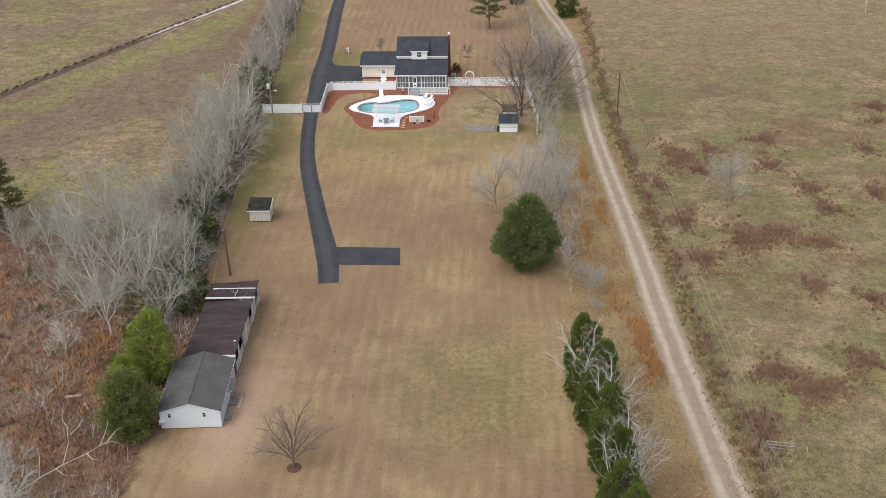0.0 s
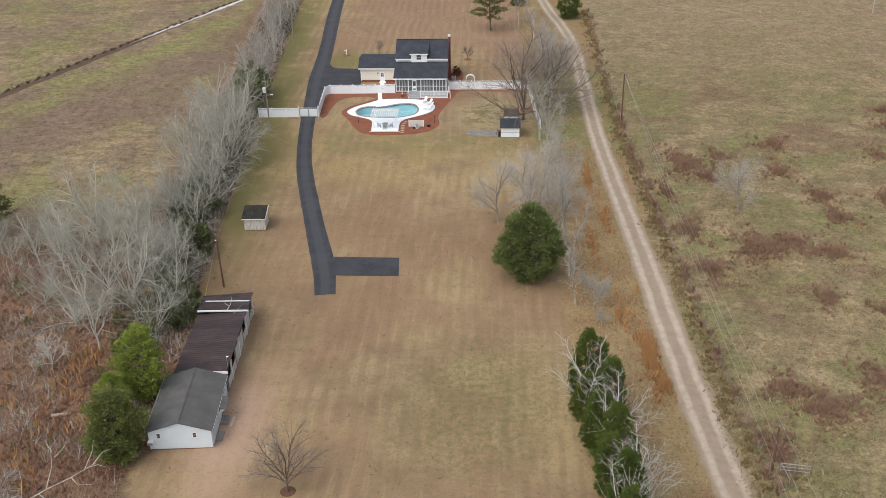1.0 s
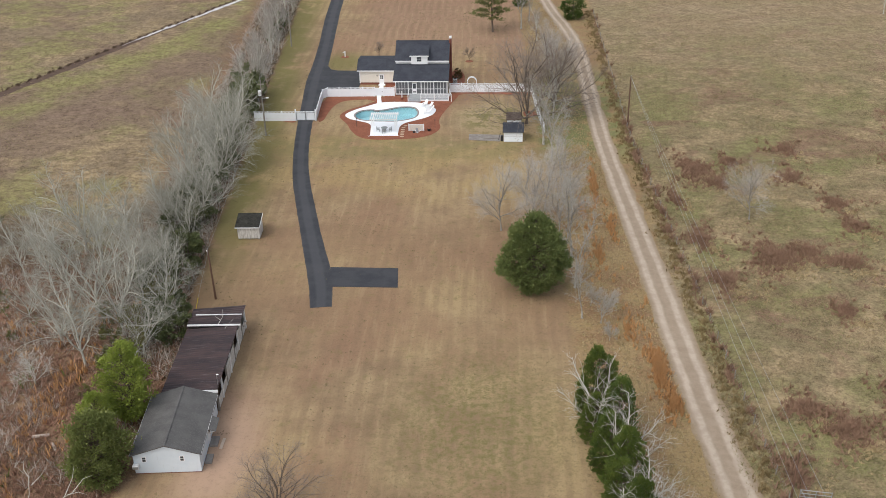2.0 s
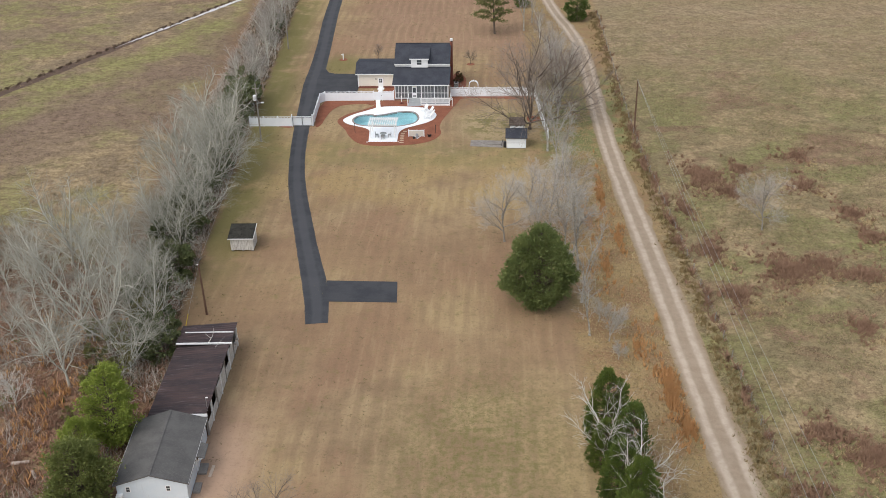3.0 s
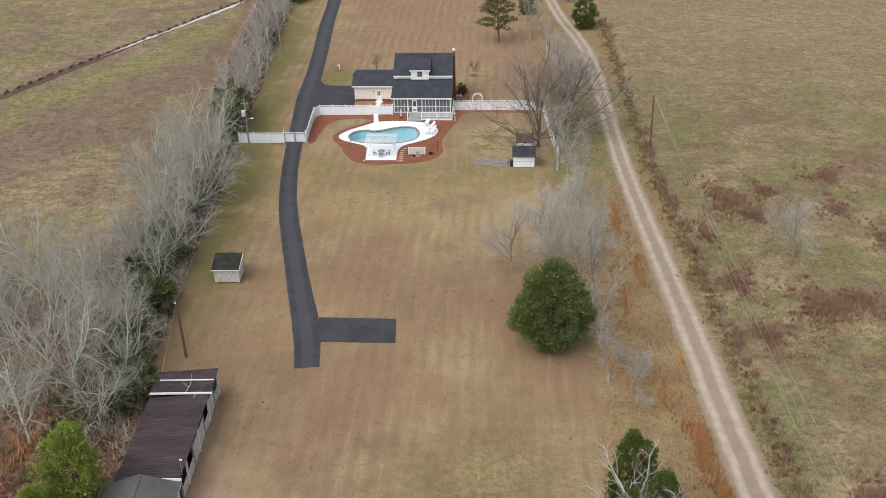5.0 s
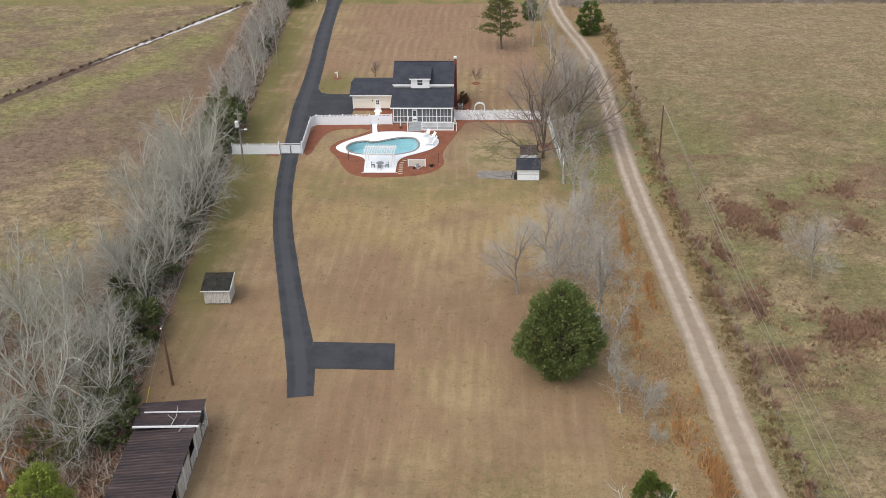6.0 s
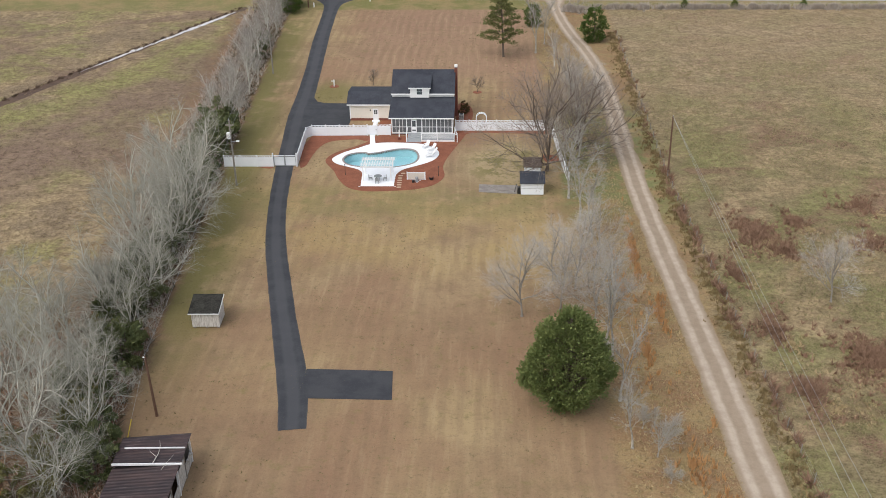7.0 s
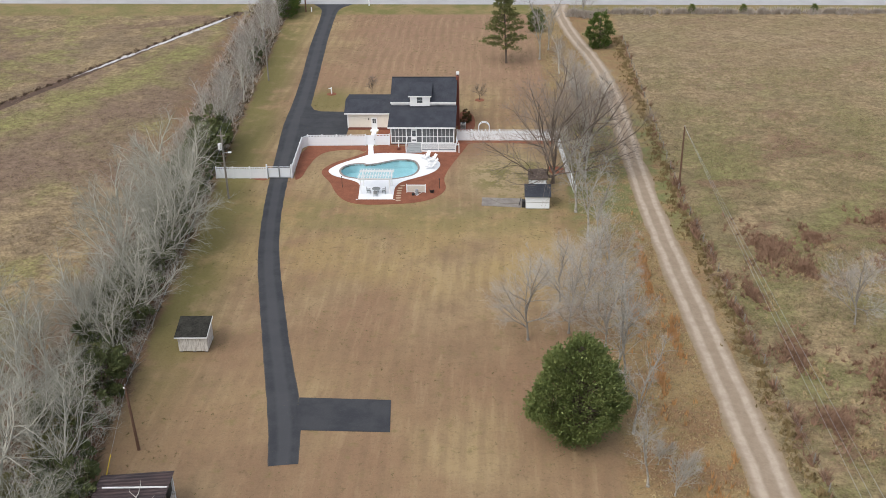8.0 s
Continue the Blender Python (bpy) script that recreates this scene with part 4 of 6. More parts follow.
# ---------------------------------------------------------------- outbuildings
def garage():
    g = thing("garage", (-30.85, 88.45, 0), "white sided gable outbuilding with grey shingle roof", "outbuilding", turn=4.5)
    w, d, e, a = 3.28, 9.5, 2.5, 3.55
    bm = bmesh.new()
    prof = [(-w, 0.12), (w, 0.12), (w, e), (0, a), (-w, e)]
    f0, f1 = [bm.verts.new((x, 0, z)) for x, z in prof], [bm.verts.new((x, d, z)) for x, z in prof]
    bm.faces.new(f0), bm.faces.new(f1[::-1])
    for i in range(5):
        j = (i + 1) % 5
        bm.faces.new((f0[i], f1[i], f1[j], f0[j]))
    bmesh.ops.recalc_face_normals(bm, faces=bm.faces)
    part("wall", bm, WHITE_SIDING, g, "pale white siding")
    part("foundation", box(-w + 0.04, w - 0.04, 0.04, d - 0.04, 0, 0.12), BRICK, g)
    for s in (-1, 1):
        bm = bmesh.new()
        o = w + 0.28
        zo = e - 0.28 * (a - e) / w + 0.06
        vs = []
        for y in (-0.22, d + 0.22):
            for x, z in ((0, a + 0.08), (s * o, zo), (s * o, zo - 0.13), (0, a - 0.05)):
                vs.append(bm.verts.new((x, y, z)))
        for q in ((0, 1, 5, 4), (1, 2, 6, 5), (2, 3, 7, 6), (3, 0, 4, 7), (0, 3, 2, 1), (4, 5, 6, 7)):
            bm.faces.new([vs[i] for i in q])
        bmesh.ops.recalc_face_normals(bm, faces=bm.faces)
        part("roof", bm, GREY_SHINGLE, g, "grey shingle roof slope")
    part("ridge_cap", box(-0.14, 0.14, -0.22, d + 0.22, a + 0.04, a + 0.10, bevel=0.02), GREY_SHINGLE, g)
    window(g, -2.45, -2.0, -0.03, 1.5, 2.15, 1, 2)
    window(g, 1.3, 1.75, -0.03, 1.5, 2.15, 1, 2)
    acw = part("window_air_conditioner", box(-3.35, -2.75, -0.5, 0.0, 0.95, 1.4, bevel=0.03), WHITE, g, "white window air conditioner")
    part("grille", box(-3.3, -2.8, -0.52, -0.5, 1.0, 1.3), STEEL, acw)
    d1 = part("door", box(w, w + 0.06, 4.2, 5.1, 0.2, 2.2), WHITE, g, "white side door")
    part("pane", box(w + 0.05, w + 0.07, 4.4, 4.9, 1.3, 2.0), GLASS, d1)
    bm = bmesh.new()
    vs = [bm.verts.new(p) for p in ((w, 3.7, 2.55), (w + 1.0, 3.7, 2.2), (w + 1.0, 5.9, 2.2), (w, 5.9, 2.55), (w, 3.7, 2.45), (w + 1.0, 3.7, 2.1), (w + 1.0, 5.9, 2.1), (w, 5.9, 2.45))]
    for q in ((0, 1, 2, 3), (4, 7, 6, 5), (0, 4, 5, 1), (1, 5, 6, 2), (2, 6, 7, 3)):
        bm.faces.new([vs[i] for i in q])
    aw = part("awning", bm, GREY_SHINGLE, g, "small shingled door canopy")
    for y in (3.8, 5.8):
        part("bracket", rod((w, y, 1.7), (w + 0.9, y, 2.15), 0.04), WHITE, aw)
    part("doorstep", box(w + 0.06, w + 0.9, 3.9, 5.4, 0, 0.22, bevel=0.02), GREY_CONC, g)
    part("doorstep", box(w + 0.06, w + 0.75, 1.2, 2.6, 0, 0.2, bevel=0.02), GREY_CONC, g)
    for x in (-w - 0.24, w + 0.24):
        part("eave_trim", box(x - 0.03, x + 0.03, -0.2, d + 0.2, e - 0.12, e - 0.02), WHITE, g)


garage()
plank = part("plank", box(-26.75, -26.45, 92.3, 94.0, 0, 0.08, bevel=0.01), plain("pale_plank", (0.55, 0.45, 0.36), (0.48, 0.39, 0.31), 2, 0.9))
tagged(plank, "pale loose plank lying on the bare ground", "plank")


def tin_roof(x0, x1, y0, y1, zl, zr, ridges):
    """Corrugated sheet with ribs that run across the shed."""
    vs, fs = [], []
    n = ridges * 4
    for i in range(n + 1):
        y = y0 + (y1 - y0) * i / n
        up = 0.045 if i % 4 in (1, 2) else 0.0
        for k in range(3):
            t = k / 2
            vs.append((x0 + (x1 - x0) * t, y, zl + (zr - zl) * t + up))
    m = len(vs)
    vs += [(x, y, z - 0.04) for x, y, z in vs]
    for i in range(n):
        for k in range(2):
            a = i * 3 + k
            fs.append((a, a + 1, a + 4, a + 3))
            fs.append((m + a, m + a + 3, m + a + 4, m + a + 1))
        fs.append((i * 3 + 2, m + i * 3 + 2, m + i * 3 + 5, i * 3 + 5))
    return vs, fs


def long_shed():
    s = thing("open_shed", (-28.3, 98.6, 0), "long open pole shed with rusted brown tin roof", "shed", turn=2.9)
    raw("roof", *tin_roof(-6.0, 0.15, 0.0, 12.9, 2.45, 2.95, 31), RUST, s)
    tagged(raw("roof", *tin_roof(-6.1, 0.3, 12.75, 16.9, 2.72, 3.17, 10), RUST, s), "reddish tin roof bay")
    part("back_wall", box(-5.9, -5.8, 0.1, 16.8, 0, 2.4), GREY_WOOD, s, "weathered board back wall")
    part("end_wall", box(-5.9, -0.1, 16.7, 16.8, 0, 2.7), GREY_WOOD, s, "weathered board end wall")
    part("white_beam", box(-5.9, 0.4, 12.6, 12.74, 2.95, 3.12), WHITE, s, "white painted beam")
    part("white_beam", box(-5.3, 0.2, 14.7, 14.8, 3.15, 3.25), WHITE, s, "white pipe on the roof")
    part("front_beam", box(-4.0, 0.2, -0.1, 0.0, 2.55, 2.85), WHITE, s)
    for i in range(8):
        y = 0.2 + i * 2.36
        part("post", box(-0.09, 0.09, y - 0.09, y + 0.09, 0, 2.9), WHITE if i % 2 else GREY_WOOD, s, "weathered white post")
        # the 1.3 m boards are added to lighten the bays' dark, shaded openings
        if i < 7:
            part("bay_fill_board", box(-0.03, 0.03, y + 0.1, y + 2.26, 0.1, 2.3 if i in (2, 3, 5) else 1.3), OLD_BOARDS, s, "weathered white boards, low ones added to lighten the open bays")
    for y in (15.2, 16.2):
        part("side_rail", box(-0.04, 0.3, y - 0.1, y + 0.1, 1.2, 1.4), OLD_BOARDS, s)
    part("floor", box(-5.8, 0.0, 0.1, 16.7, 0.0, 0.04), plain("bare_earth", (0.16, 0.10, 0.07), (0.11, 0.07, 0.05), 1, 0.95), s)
    lm = part("yard_light", rod((0.05, 0.8, 2.6), (0.05, 0.8, 4.25), 0.025), STEEL, s, "grey yard light on a pipe")
    part("lamp_head", box(0.0, 0.28, 0.73, 0.87, 4.2, 4.34, bevel=0.04), WHITE, lm)


long_shed()


def small_shed():
    s = thing("small_shed", (-33.85, 138.7, 0), "small weathered white shed with mossy dark roof", "shed", turn=2.0)
    part("wall", box(-1.6, 1.5, 0, 2.7, 0.15, 2.0), OLD_BOARDS, s, "peeling white board walls")
    for i in range(11):
        x = -1.6 + i * 0.31
        part("batten", box(x - 0.02, x + 0.02, -0.025, 0.0, 0.15, 2.0), OLD_BOARDS, s)
    for x in (-1.4, 0, 1.3):
        part("foundation_block", box(x - 0.15, x + 0.15, 0.05, 0.35, 0, 0.15), GREY_CONC, s)
    part("gable_wall", prism([(0, 2.0), (2.7, 2.0), (2.7, 2.55)], -1.58, 1.48), OLD_BOARDS, s)
    part("roof", slope(-0.25, 2.05, 3.0, 2.75, -1.9, 1.62, 0.1), OLD_ROOF, s, "dark mossy roof")
    part("fascia", box(-1.9, 1.62, -0.29, -0.25, 1.9, 2.03), WHITE, s)
    part("rake_board", prism([(-0.25, 2.07), (3.0, 2.77), (3.0, 2.62), (-0.25, 1.92)], 1.62, 1.67), WHITE, s)


small_shed()
sh = thing("garden_shed", (4.1, 175.6, 0), "white garden shed with dark shingle roof", "shed")
part("wall", prism([(175.6, 0.1), (178.9, 0.1), (178.9, 2.1), (177.2, 2.95), (175.6, 2.1)], 2.5, 5.75), VINYL, sh, "white walls")
part("seam", box(2.5, 5.75, 175.575, 175.6, 1.0, 1.06), STEEL, sh)
part("roof", slope(175.25, 2.02, 177.2, 3.08, 2.3, 5.95, 0.1), SHINGLE, sh, "dark shingle roof slope")
part("roof", slope(179.2, 2.02, 177.2, 3.08, 2.3, 5.95, 0.1), SHINGLE, sh, "dark shingle roof slope")
part("floor_skid", box(2.6, 5.65, 175.7, 178.8, 0, 0.1), GREY_WOOD, sh)
part("side_bin", box(2.0, 2.45, 176.0, 176.7, 0, 1.0, bevel=0.05), DARK, sh, "dark bin against the wall")
s2 = thing("low_shed", (4.3, 182.3, 0), "low white shed with brown roof under the tree", "shed")
part("wall", box(3.1, 5.6, 182.0, 184.2, 0, 1.75), VINYL, s2, "white walls")
part("roof", slope(181.8, 1.78, 184.5, 2.25, 2.95, 5.75, 0.1), plain("brown_shingles", (0.085, 0.065, 0.055), (0.13, 0.10, 0.085), 2, 0.9), s2, "brown roof")
slb = part("concrete_slab", slab([(-3.6, 176.6), (1.9, 176.0), (2.1, 178.9), (-3.6, 179.2)], 0, 0.08), GREY_CONC)
tagged(slb, "weathered grey concrete slab beside the shed", "slab")
pl = thing("scrap_poles", (-0.6, 177.6, 0.08), "old poles lying on the concrete slab", "poles")
part("pole", rod((-2.4, 178.6, 0.14), (-0.8, 177.0, 0.14), 0.06), GREY_WOOD, pl)
part("pole", rod((-0.8, 177.0, 0.14), (1.6, 177.2, 0.14), 0.06), GREY_WOOD, pl)
part("pole", rod((1.6, 176.5, 0.14), (1.9, 178.4, 0.5), 0.05), DARK, pl)


# ---------------------------------------------------------------- poles and wires
def pole(x, y, h, label, wood=POLE_WOOD, lean=(0, 0), r=0.15):
    p = thing("utility_pole", (x, y, 0), label, "utility pole", "utility poles")
    part("shaft", rod((x, y, 0), (x + lean[0], y + lean[1], h), r, r * 0.7, 10), wood, p)
    part("insulator", rod((x + lean[0], y + lean[1], h), (x + lean[0], y + lean[1], h + 0.2), 0.04, 0.05), STEEL, p)
    return p


p1 = pole(-34.6, 122.1, 7.2, "leaning brown wooden service pole on the lawn", lean=(-0.15, 0))
part("lamp_head", box(-34.95, -34.7, 121.95, 122.15, 7.0, 7.15, bevel=0.06), WHITE, p1, "pale lamp head")
p2 = pole(-39.7, 178.4, 10.3, "grey utility pole with transformer and street light", GREY_WOOD)
part("transformer", rod((-39.95, 178.1, 7.6), (-39.95, 178.1, 8.5), 0.28, n=14), WHITE, p2, "pale grey transformer can")
la = part("light_arm", rod((-39.7, 178.3, 7.0), (-38.6, 178.0, 7.3), 0.05), STEEL, p2)
part("lamp_head", box(-38.9, -38.4, 177.85, 178.15, 7.15, 7.35, bevel=0.06), WHITE, la)
part("crossarm", box(-40.3, -39.1, 178.3, 178.45, 9.5, 9.65), GREY_WOOD, p2)
pole(24.55, 183.1, 9.3, "tall bare wooden utility pole in the fence row")
pole(27.9, 66.0, 9.3, "wooden utility pole beside the field track")
pole(-46.7, 283.0, 10.5, "dark utility pole by the highway", r=0.17)
pole(-45.0, 232.0, 10.0, "grey utility pole along the drive", GREY_WOOD)
sleeve = thing("guy_wire", (-35.3, 120.2, 0), "yellow sleeved guy wire staked in the lawn", "guy wire")
part("sleeve", rod((-36.0, 116.6, 0), (-35.6, 118.4, 2.4), 0.05), YELLOW, sleeve, "yellow plastic sleeve")
part("cable", rod((-35.6, 118.4, 2.4), (-34.75, 122.0, 6.9), 0.012, n=4), STEEL, sleeve)


def wire(a, b, sag, label, r=0.012):
    a, b = Vector(a), Vector(b)
    bm = bmesh.new()
    rings = []
    for i in range(17):
        t = i / 16
        q = a.lerp(b, t) - Vector((0, 0, 4 * sag * t * (1 - t)))
        rings.append([bm.verts.new(q + Vector((r * math.cos(k * 1.571), 0, r * math.sin(k * 1.571)))) for k in range(4)])
    for u, v in zip(rings, rings[1:]):
        for k in range(4):
            bm.faces.new((u[k], u[(k + 1) % 4], v[(k + 1) % 4], v[k]))
    ob = part("overhead_wire", bm, STEEL)
    tagged(ob, label, "wire", "overhead wires")


for o in (-0.9, 0.0, 1.1):
    wire((24.55, 183.1, 9.3), (27.9 + o * 1.3, 66.0, 9.2), 1.1, "thin overhead line above the field edge")
wire((-34.75, 122.1, 7.2), (-39.7, 178.3, 8.4), 0.7, "thin overhead line beside the wood")
for o in (-0.5, 0.5):
    wire((-39.7 + o, 178.4, 9.7), (-45.0 + o, 232, 10), 0.6, "thin overhead line along the drive")
    wire((-45.0 + o, 232, 10), (-46.7 + o, 283, 10.5), 0.6, "thin overhead line along the drive")

# ---------------------------------------------------------------- bare trees


def tube(V, F, a, b, r0, r1, n):
    d = (b - a).normalized()
    u = d.orthogonal().normalized()
    w = d.cross(u)
    k = len(V)
    for p, r in ((a, r0), (b, r1)):
        for i in range(n):
            t = 2 * math.pi * i / n
            V.append(tuple(p + (u * math.cos(t) + w * math.sin(t)) * r))
    for i in range(n):
        j = (i + 1) % n
        F.append((k + i, k + j, k + n + j, k + n + i))


def spike(V, F, a, b, r):
    """The last twig: a three-sided point."""
    d = (b - a).normalized()
    u = d.orthogonal().normalized()
    w = d.cross(u)
    k = len(V)
    for c, e in ((1.0, 0.0), (-0.5, 0.87), (-0.5, -0.87)):
        V.append(tuple(a + (u * c + w * e) * r))
    V.append(tuple(b))
    F += [(k, k + 1, k + 3), (k + 1, k + 2, k + 3), (k + 2, k, k + 3)]


def bare_tree(name, seed, height, spread, leaders, label, bark, twig, group, fork=0.2, density=1.0, thick=1.0, twig_r=1.0, lift=0.05, side_len=1.0):
    """A leafless tree: a stem that forks into arching leaders, with branches, branchlets and fine twigs.
    spread: how far the outermost leader leans, in radians. Trunk and limbs are one part, the fine crown another."""
    rnd = random.Random(seed)
    TV, TF, CV, CF = [], [], [], []
    unit = height / 12.0

    def arm(p, d, length, r, level):
        segs, sides = ((5, 8), (8, 6), (5, 4), (2, 3))[level]
        V, F = (TV, TF) if level < 3 else (CV, CF)
        wob = (0.09, 0.21, 0.30, 0.30)[level]
        step, path = length / segs, []
        for i in range(segs):
            d = (d + Vector((rnd.uniform(-wob, wob), rnd.uniform(-wob, wob), rnd.uniform(-wob, wob) + (0, lift, lift * 0.8, 0)[level]))).normalized()
            q = p + d * step
            k0, k1 = 1 - 0.7 * i / segs, 1 - 0.7 * (i + 1) / segs
            tube(V, F, p, q, max(r * k0, 0.009 * twig_r), max(r * k1, 0.007 * twig_r), sides)
            path.append((p, q, d))
            p = q
        if level == 0:
            return path
        kids = (0, 11, 7, 4)[level]
        kids = int(round(kids * (density if level > 1 else 1) * rnd.uniform(0.8, 1.2)))
        start = (0, 0.16, 0.12, 0.1)[level]
        for j in range(kids):
            t = start + (1.0 - start) * (j + rnd.random()) / kids
            a, b, e = path[min(int(t * segs), segs - 1)]
            at = a.lerp(b, (t * segs) % 1)
            out = e.orthogonal().normalized()
            out = Matrix.Rotation(j * 2.4 + rnd.uniform(-0.7, 0.7), 3, e) @ out
            ang = rnd.uniform(0.45, 1.0)
            nd = (e * math.cos(ang) + out * math.sin(ang) + Vector((0, 0, 0.12))).normalized()
            if level < 3:
                ln = length * (0.50 * (1 - t) + (0.16 if level == 1 else 0.26)) * rnd.uniform(0.75, 1.25) * (side_len if level == 1 else 1)
                arm(at, nd, ln, max(r * (1 - 0.7 * t) * 0.6, (0, 0.030, 0.0145)[level] * twig_r), level + 1)
            else:
                spike(CV, CF, at, at + nd * rnd.uniform(0.35, 0.95) * unit, 0.009 * twig_r)
        if level == 3:
            spike(CV, CF, p, p + d * rnd.uniform(0.4, 0.9) * unit, 0.009 * twig_r)

    r0 = 0.0145 * height * thick
    tube(TV, TF, Vector((0, 0, -0.1)), Vector((0, 0, 0.35)), r0 * 1.6, r0 * 1.02, 8)
    stem = arm(Vector((0, 0, 0.3)), Vector((rnd.uniform(-0.08, 0.08), rnd.uniform(-0.08, 0.08), 1)), height * fork, r0 * 1.02, 0)
    for i in range(leaders):
        f = (i / max(1, leaders - 1)) ** 0.7
        low = stem[max(0, 4 - int(f * 3.6))]
        at = low[0].lerp(low[1], rnd.uniform(0.7, 1.0)) if i else stem[-1][1]
        az = i * 2.4 + rnd.uniform(-0.35, 0.35)
        tilt = spread * f * rnd.uniform(0.8, 1.15)
        d = Vector((math.cos(az) * math.sin(tilt), math.sin(az) * math.sin(tilt), math.cos(tilt)))
        arm(at, d, height * (1 - fork * 0.9) * rnd.uniform(0.80, 1.0) * (1 - 0.16 * f), r0 * (0.72 - 0.28 * f), 1)
    ob = thing(name, (0, 0, 0), label, "tree", group)
    raw("trunk", TV, TF, bark, ob, True)
    raw("crown", CV, CF, twig, ob)
    return ob


def plant(proto, spots, seed=1):
    """Copies of a thing at (x, y, scale); the first spot takes the thing itself."""
    rnd = random.Random(seed)
    for i, (x, y, s) in enumerate(spots):
        m = pose(x, y, 0, rnd.uniform(-3, 3), rnd.uniform(-3, 3), rnd.uniform(0, 360)) @ Matrix.Diagonal((s * rnd.uniform(0.92, 1.08), s * rnd.uniform(0.92, 1.08), s, 1))
        if i == 0:
            proto.matrix_basis = m
        else:
            copy_thing(proto, m)


W = "bare trees along the wood"
wood = [bare_tree("bare_tree", 11 + k, 12.0, (1.0, 0.9, 1.1, 0.85, 1.0)[k], (6, 5, 7, 5, 6)[k], "leafless grey hardwood tree at the wood edge", GREY_BARK, GREY_TWIG, W, (0.16, 0.28, 0.10, 0.3, 0.2)[k], 1.0) for k in range(5)]
spots = [[] for _ in wood]
rnd = random.Random(5)
hand = [(-43.8, 113.4, 1.12), (-46.0, 106.6, 1.0), (-39.6, 117.4, 0.85), (-42.6, 119.5, 0.9), (-41.2, 124.0, 0.78), (-48.8, 118.6, 1.05), (-53.2, 121.5, 1.1), (-51.0, 112.0, 0.85), (-47.0, 125.5, 1.1), (-57.6, 125.5, 1.05), (-40.0, 109.6, 0.62), (-62.0, 127.5, 0.7), (-57.0, 117.0, 0.6), (-43.2, 129.5, 0.72), (-52.0, 129.5, 1.05), (-56.0, 134.0, 1.0), (-50.0, 135.5, 0.95), (-61.5, 131.5, 0.9), (-47.0, 131.0, 0.95), (-41.7, 136.9, 0.95), (-44.8, 139.5, 0.85), (-47.2, 142.2, 0.62)]
for i, s in enumerate(hand):
    spots[i % 5].append(s)
y = 143.0
while y < 181:
    for row in range(2):
        x = edge_x(y) - 1.4 - row * 4.0 - rnd.uniform(0, 2.0)
        spots[rnd.randrange(5)].append((x, y + rnd.uniform(-1.2, 1.2), rnd.uniform(0.86, 1.12)))
    y += rnd.uniform(5.0, 6.4)
for s in ((-66.5, 128.6, 0.5), (-69, 131, 0.6)):
    spots[rnd.randrange(5)].append(s)
for k, proto in enumerate(wood):
    plant(proto, spots[k], k)
row_tree = [bare_tree("drive_row_tree", 24 + k, 12.0, (0.5, 0.65)[k], (4, 5)[k], "slim leafless tree with a pale trunk beside the drive", GREY_BARK, DRIVE_TWIG, "bare trees along the drive", (0.34, 0.26)[k], 0.95) for k in range(2)]
spots = [[], []]
y = 199.0
while y < 289:
    spots[rnd.randrange(2)].append((edge_x(y) - 0.6 - rnd.uniform(0, 1.8), y, rnd.uniform(0.75, 1.05)))
    spots[rnd.randrange(2)].append((edge_x(y) - 3.6 - rnd.uniform(0, 2.6), y + 1.8, rnd.uniform(0.55, 0.85)))
    y += rnd.uniform(4.2, 6.0)
spots[0] += [(93, 257, 0.7), (10.0, 236.0, 0.75)]
for k, proto in enumerate(row_tree):
    plant(proto, spots[k], 20 + k)
pale = bare_tree("bleached_tree", 31, 8.5, 0.9, 6, "bleached leafless tree with pale branches in the scrub", PALE_BARK, PALE_BARK, "bleached trees", 0.12, 0.9, twig_r=1.2)
plant(pale, [(-48.6, 76.0, 0.95), (-46.0, 74.5, 0.9), (-51.5, 79.5, 0.85), (-47.6, 79.0, 0.7), (-43.8, 73.0, 0.65), (-50.5, 103.0, 0.55)], 3)
snag = bare_tree("cedar_row_tree", 33, 10.5, 0.55, 4, "bleached leafless tree standing among the cedars", PALE_BARK, PALE_BARK, "bleached trees", 0.22, 0.4, thick=0.8, lift=0.05, twig_r=0.75, side_len=0.8)
plant(snag, [(12.2, 94.8, 1.05), (13.7, 87.4, 1.1), (15.2, 81.5, 0.95), (16.2, 80.0, 0.75), (14.0, 77.0, 1.0)], 3)
slim = bare_tree("slim_bare_tree", 47, 11.0, 0.35, 3, "slim pale-barked leafless tree beside the lawn", SLIM_BARK, SLIM_TWIG, "slim bare trees by the track", 0.4, 0.8, thick=0.95, lift=0.04, side_len=0.7)
plant(slim, [(10.9, 134.8, 1.2), (11.7, 134.3, 1.0), (11.7, 126.0, 0.85), (12.1, 118.5, 0.72), (9.3, 174.7, 1.0), (10.4, 167.4, 1.05), (11.6, 161.5, 0.95), (12.4, 196.5, 1.0), (6.6, 245.5, 1.05), (8.6, 252.0, 0.9), (11.5, 187.0, 0.95)], 4)
bushy = bare_tree("grey_bush", 49, 5.0, 0.6, 5, "small grey leafless bush on the verge", SLIM_BARK, SLIM_TWIG, "slim bare trees by the track", 0.1, 0.9)
plant(bushy, [(14.3, 117.3, 1.0), (13.4, 121.5, 0.7), (15.0, 113.6, 0.55)], 7)
haze = bare_tree("grey_bare_tree", 58, 12.0, 1.05, 7, "leafless grey tree with a fine rounded crown", GREY_WOOD, HAZE_TWIG, "slim bare trees by the track", 0.3, 1.3, thick=0.8, twig_r=0.5, lift=0.03)
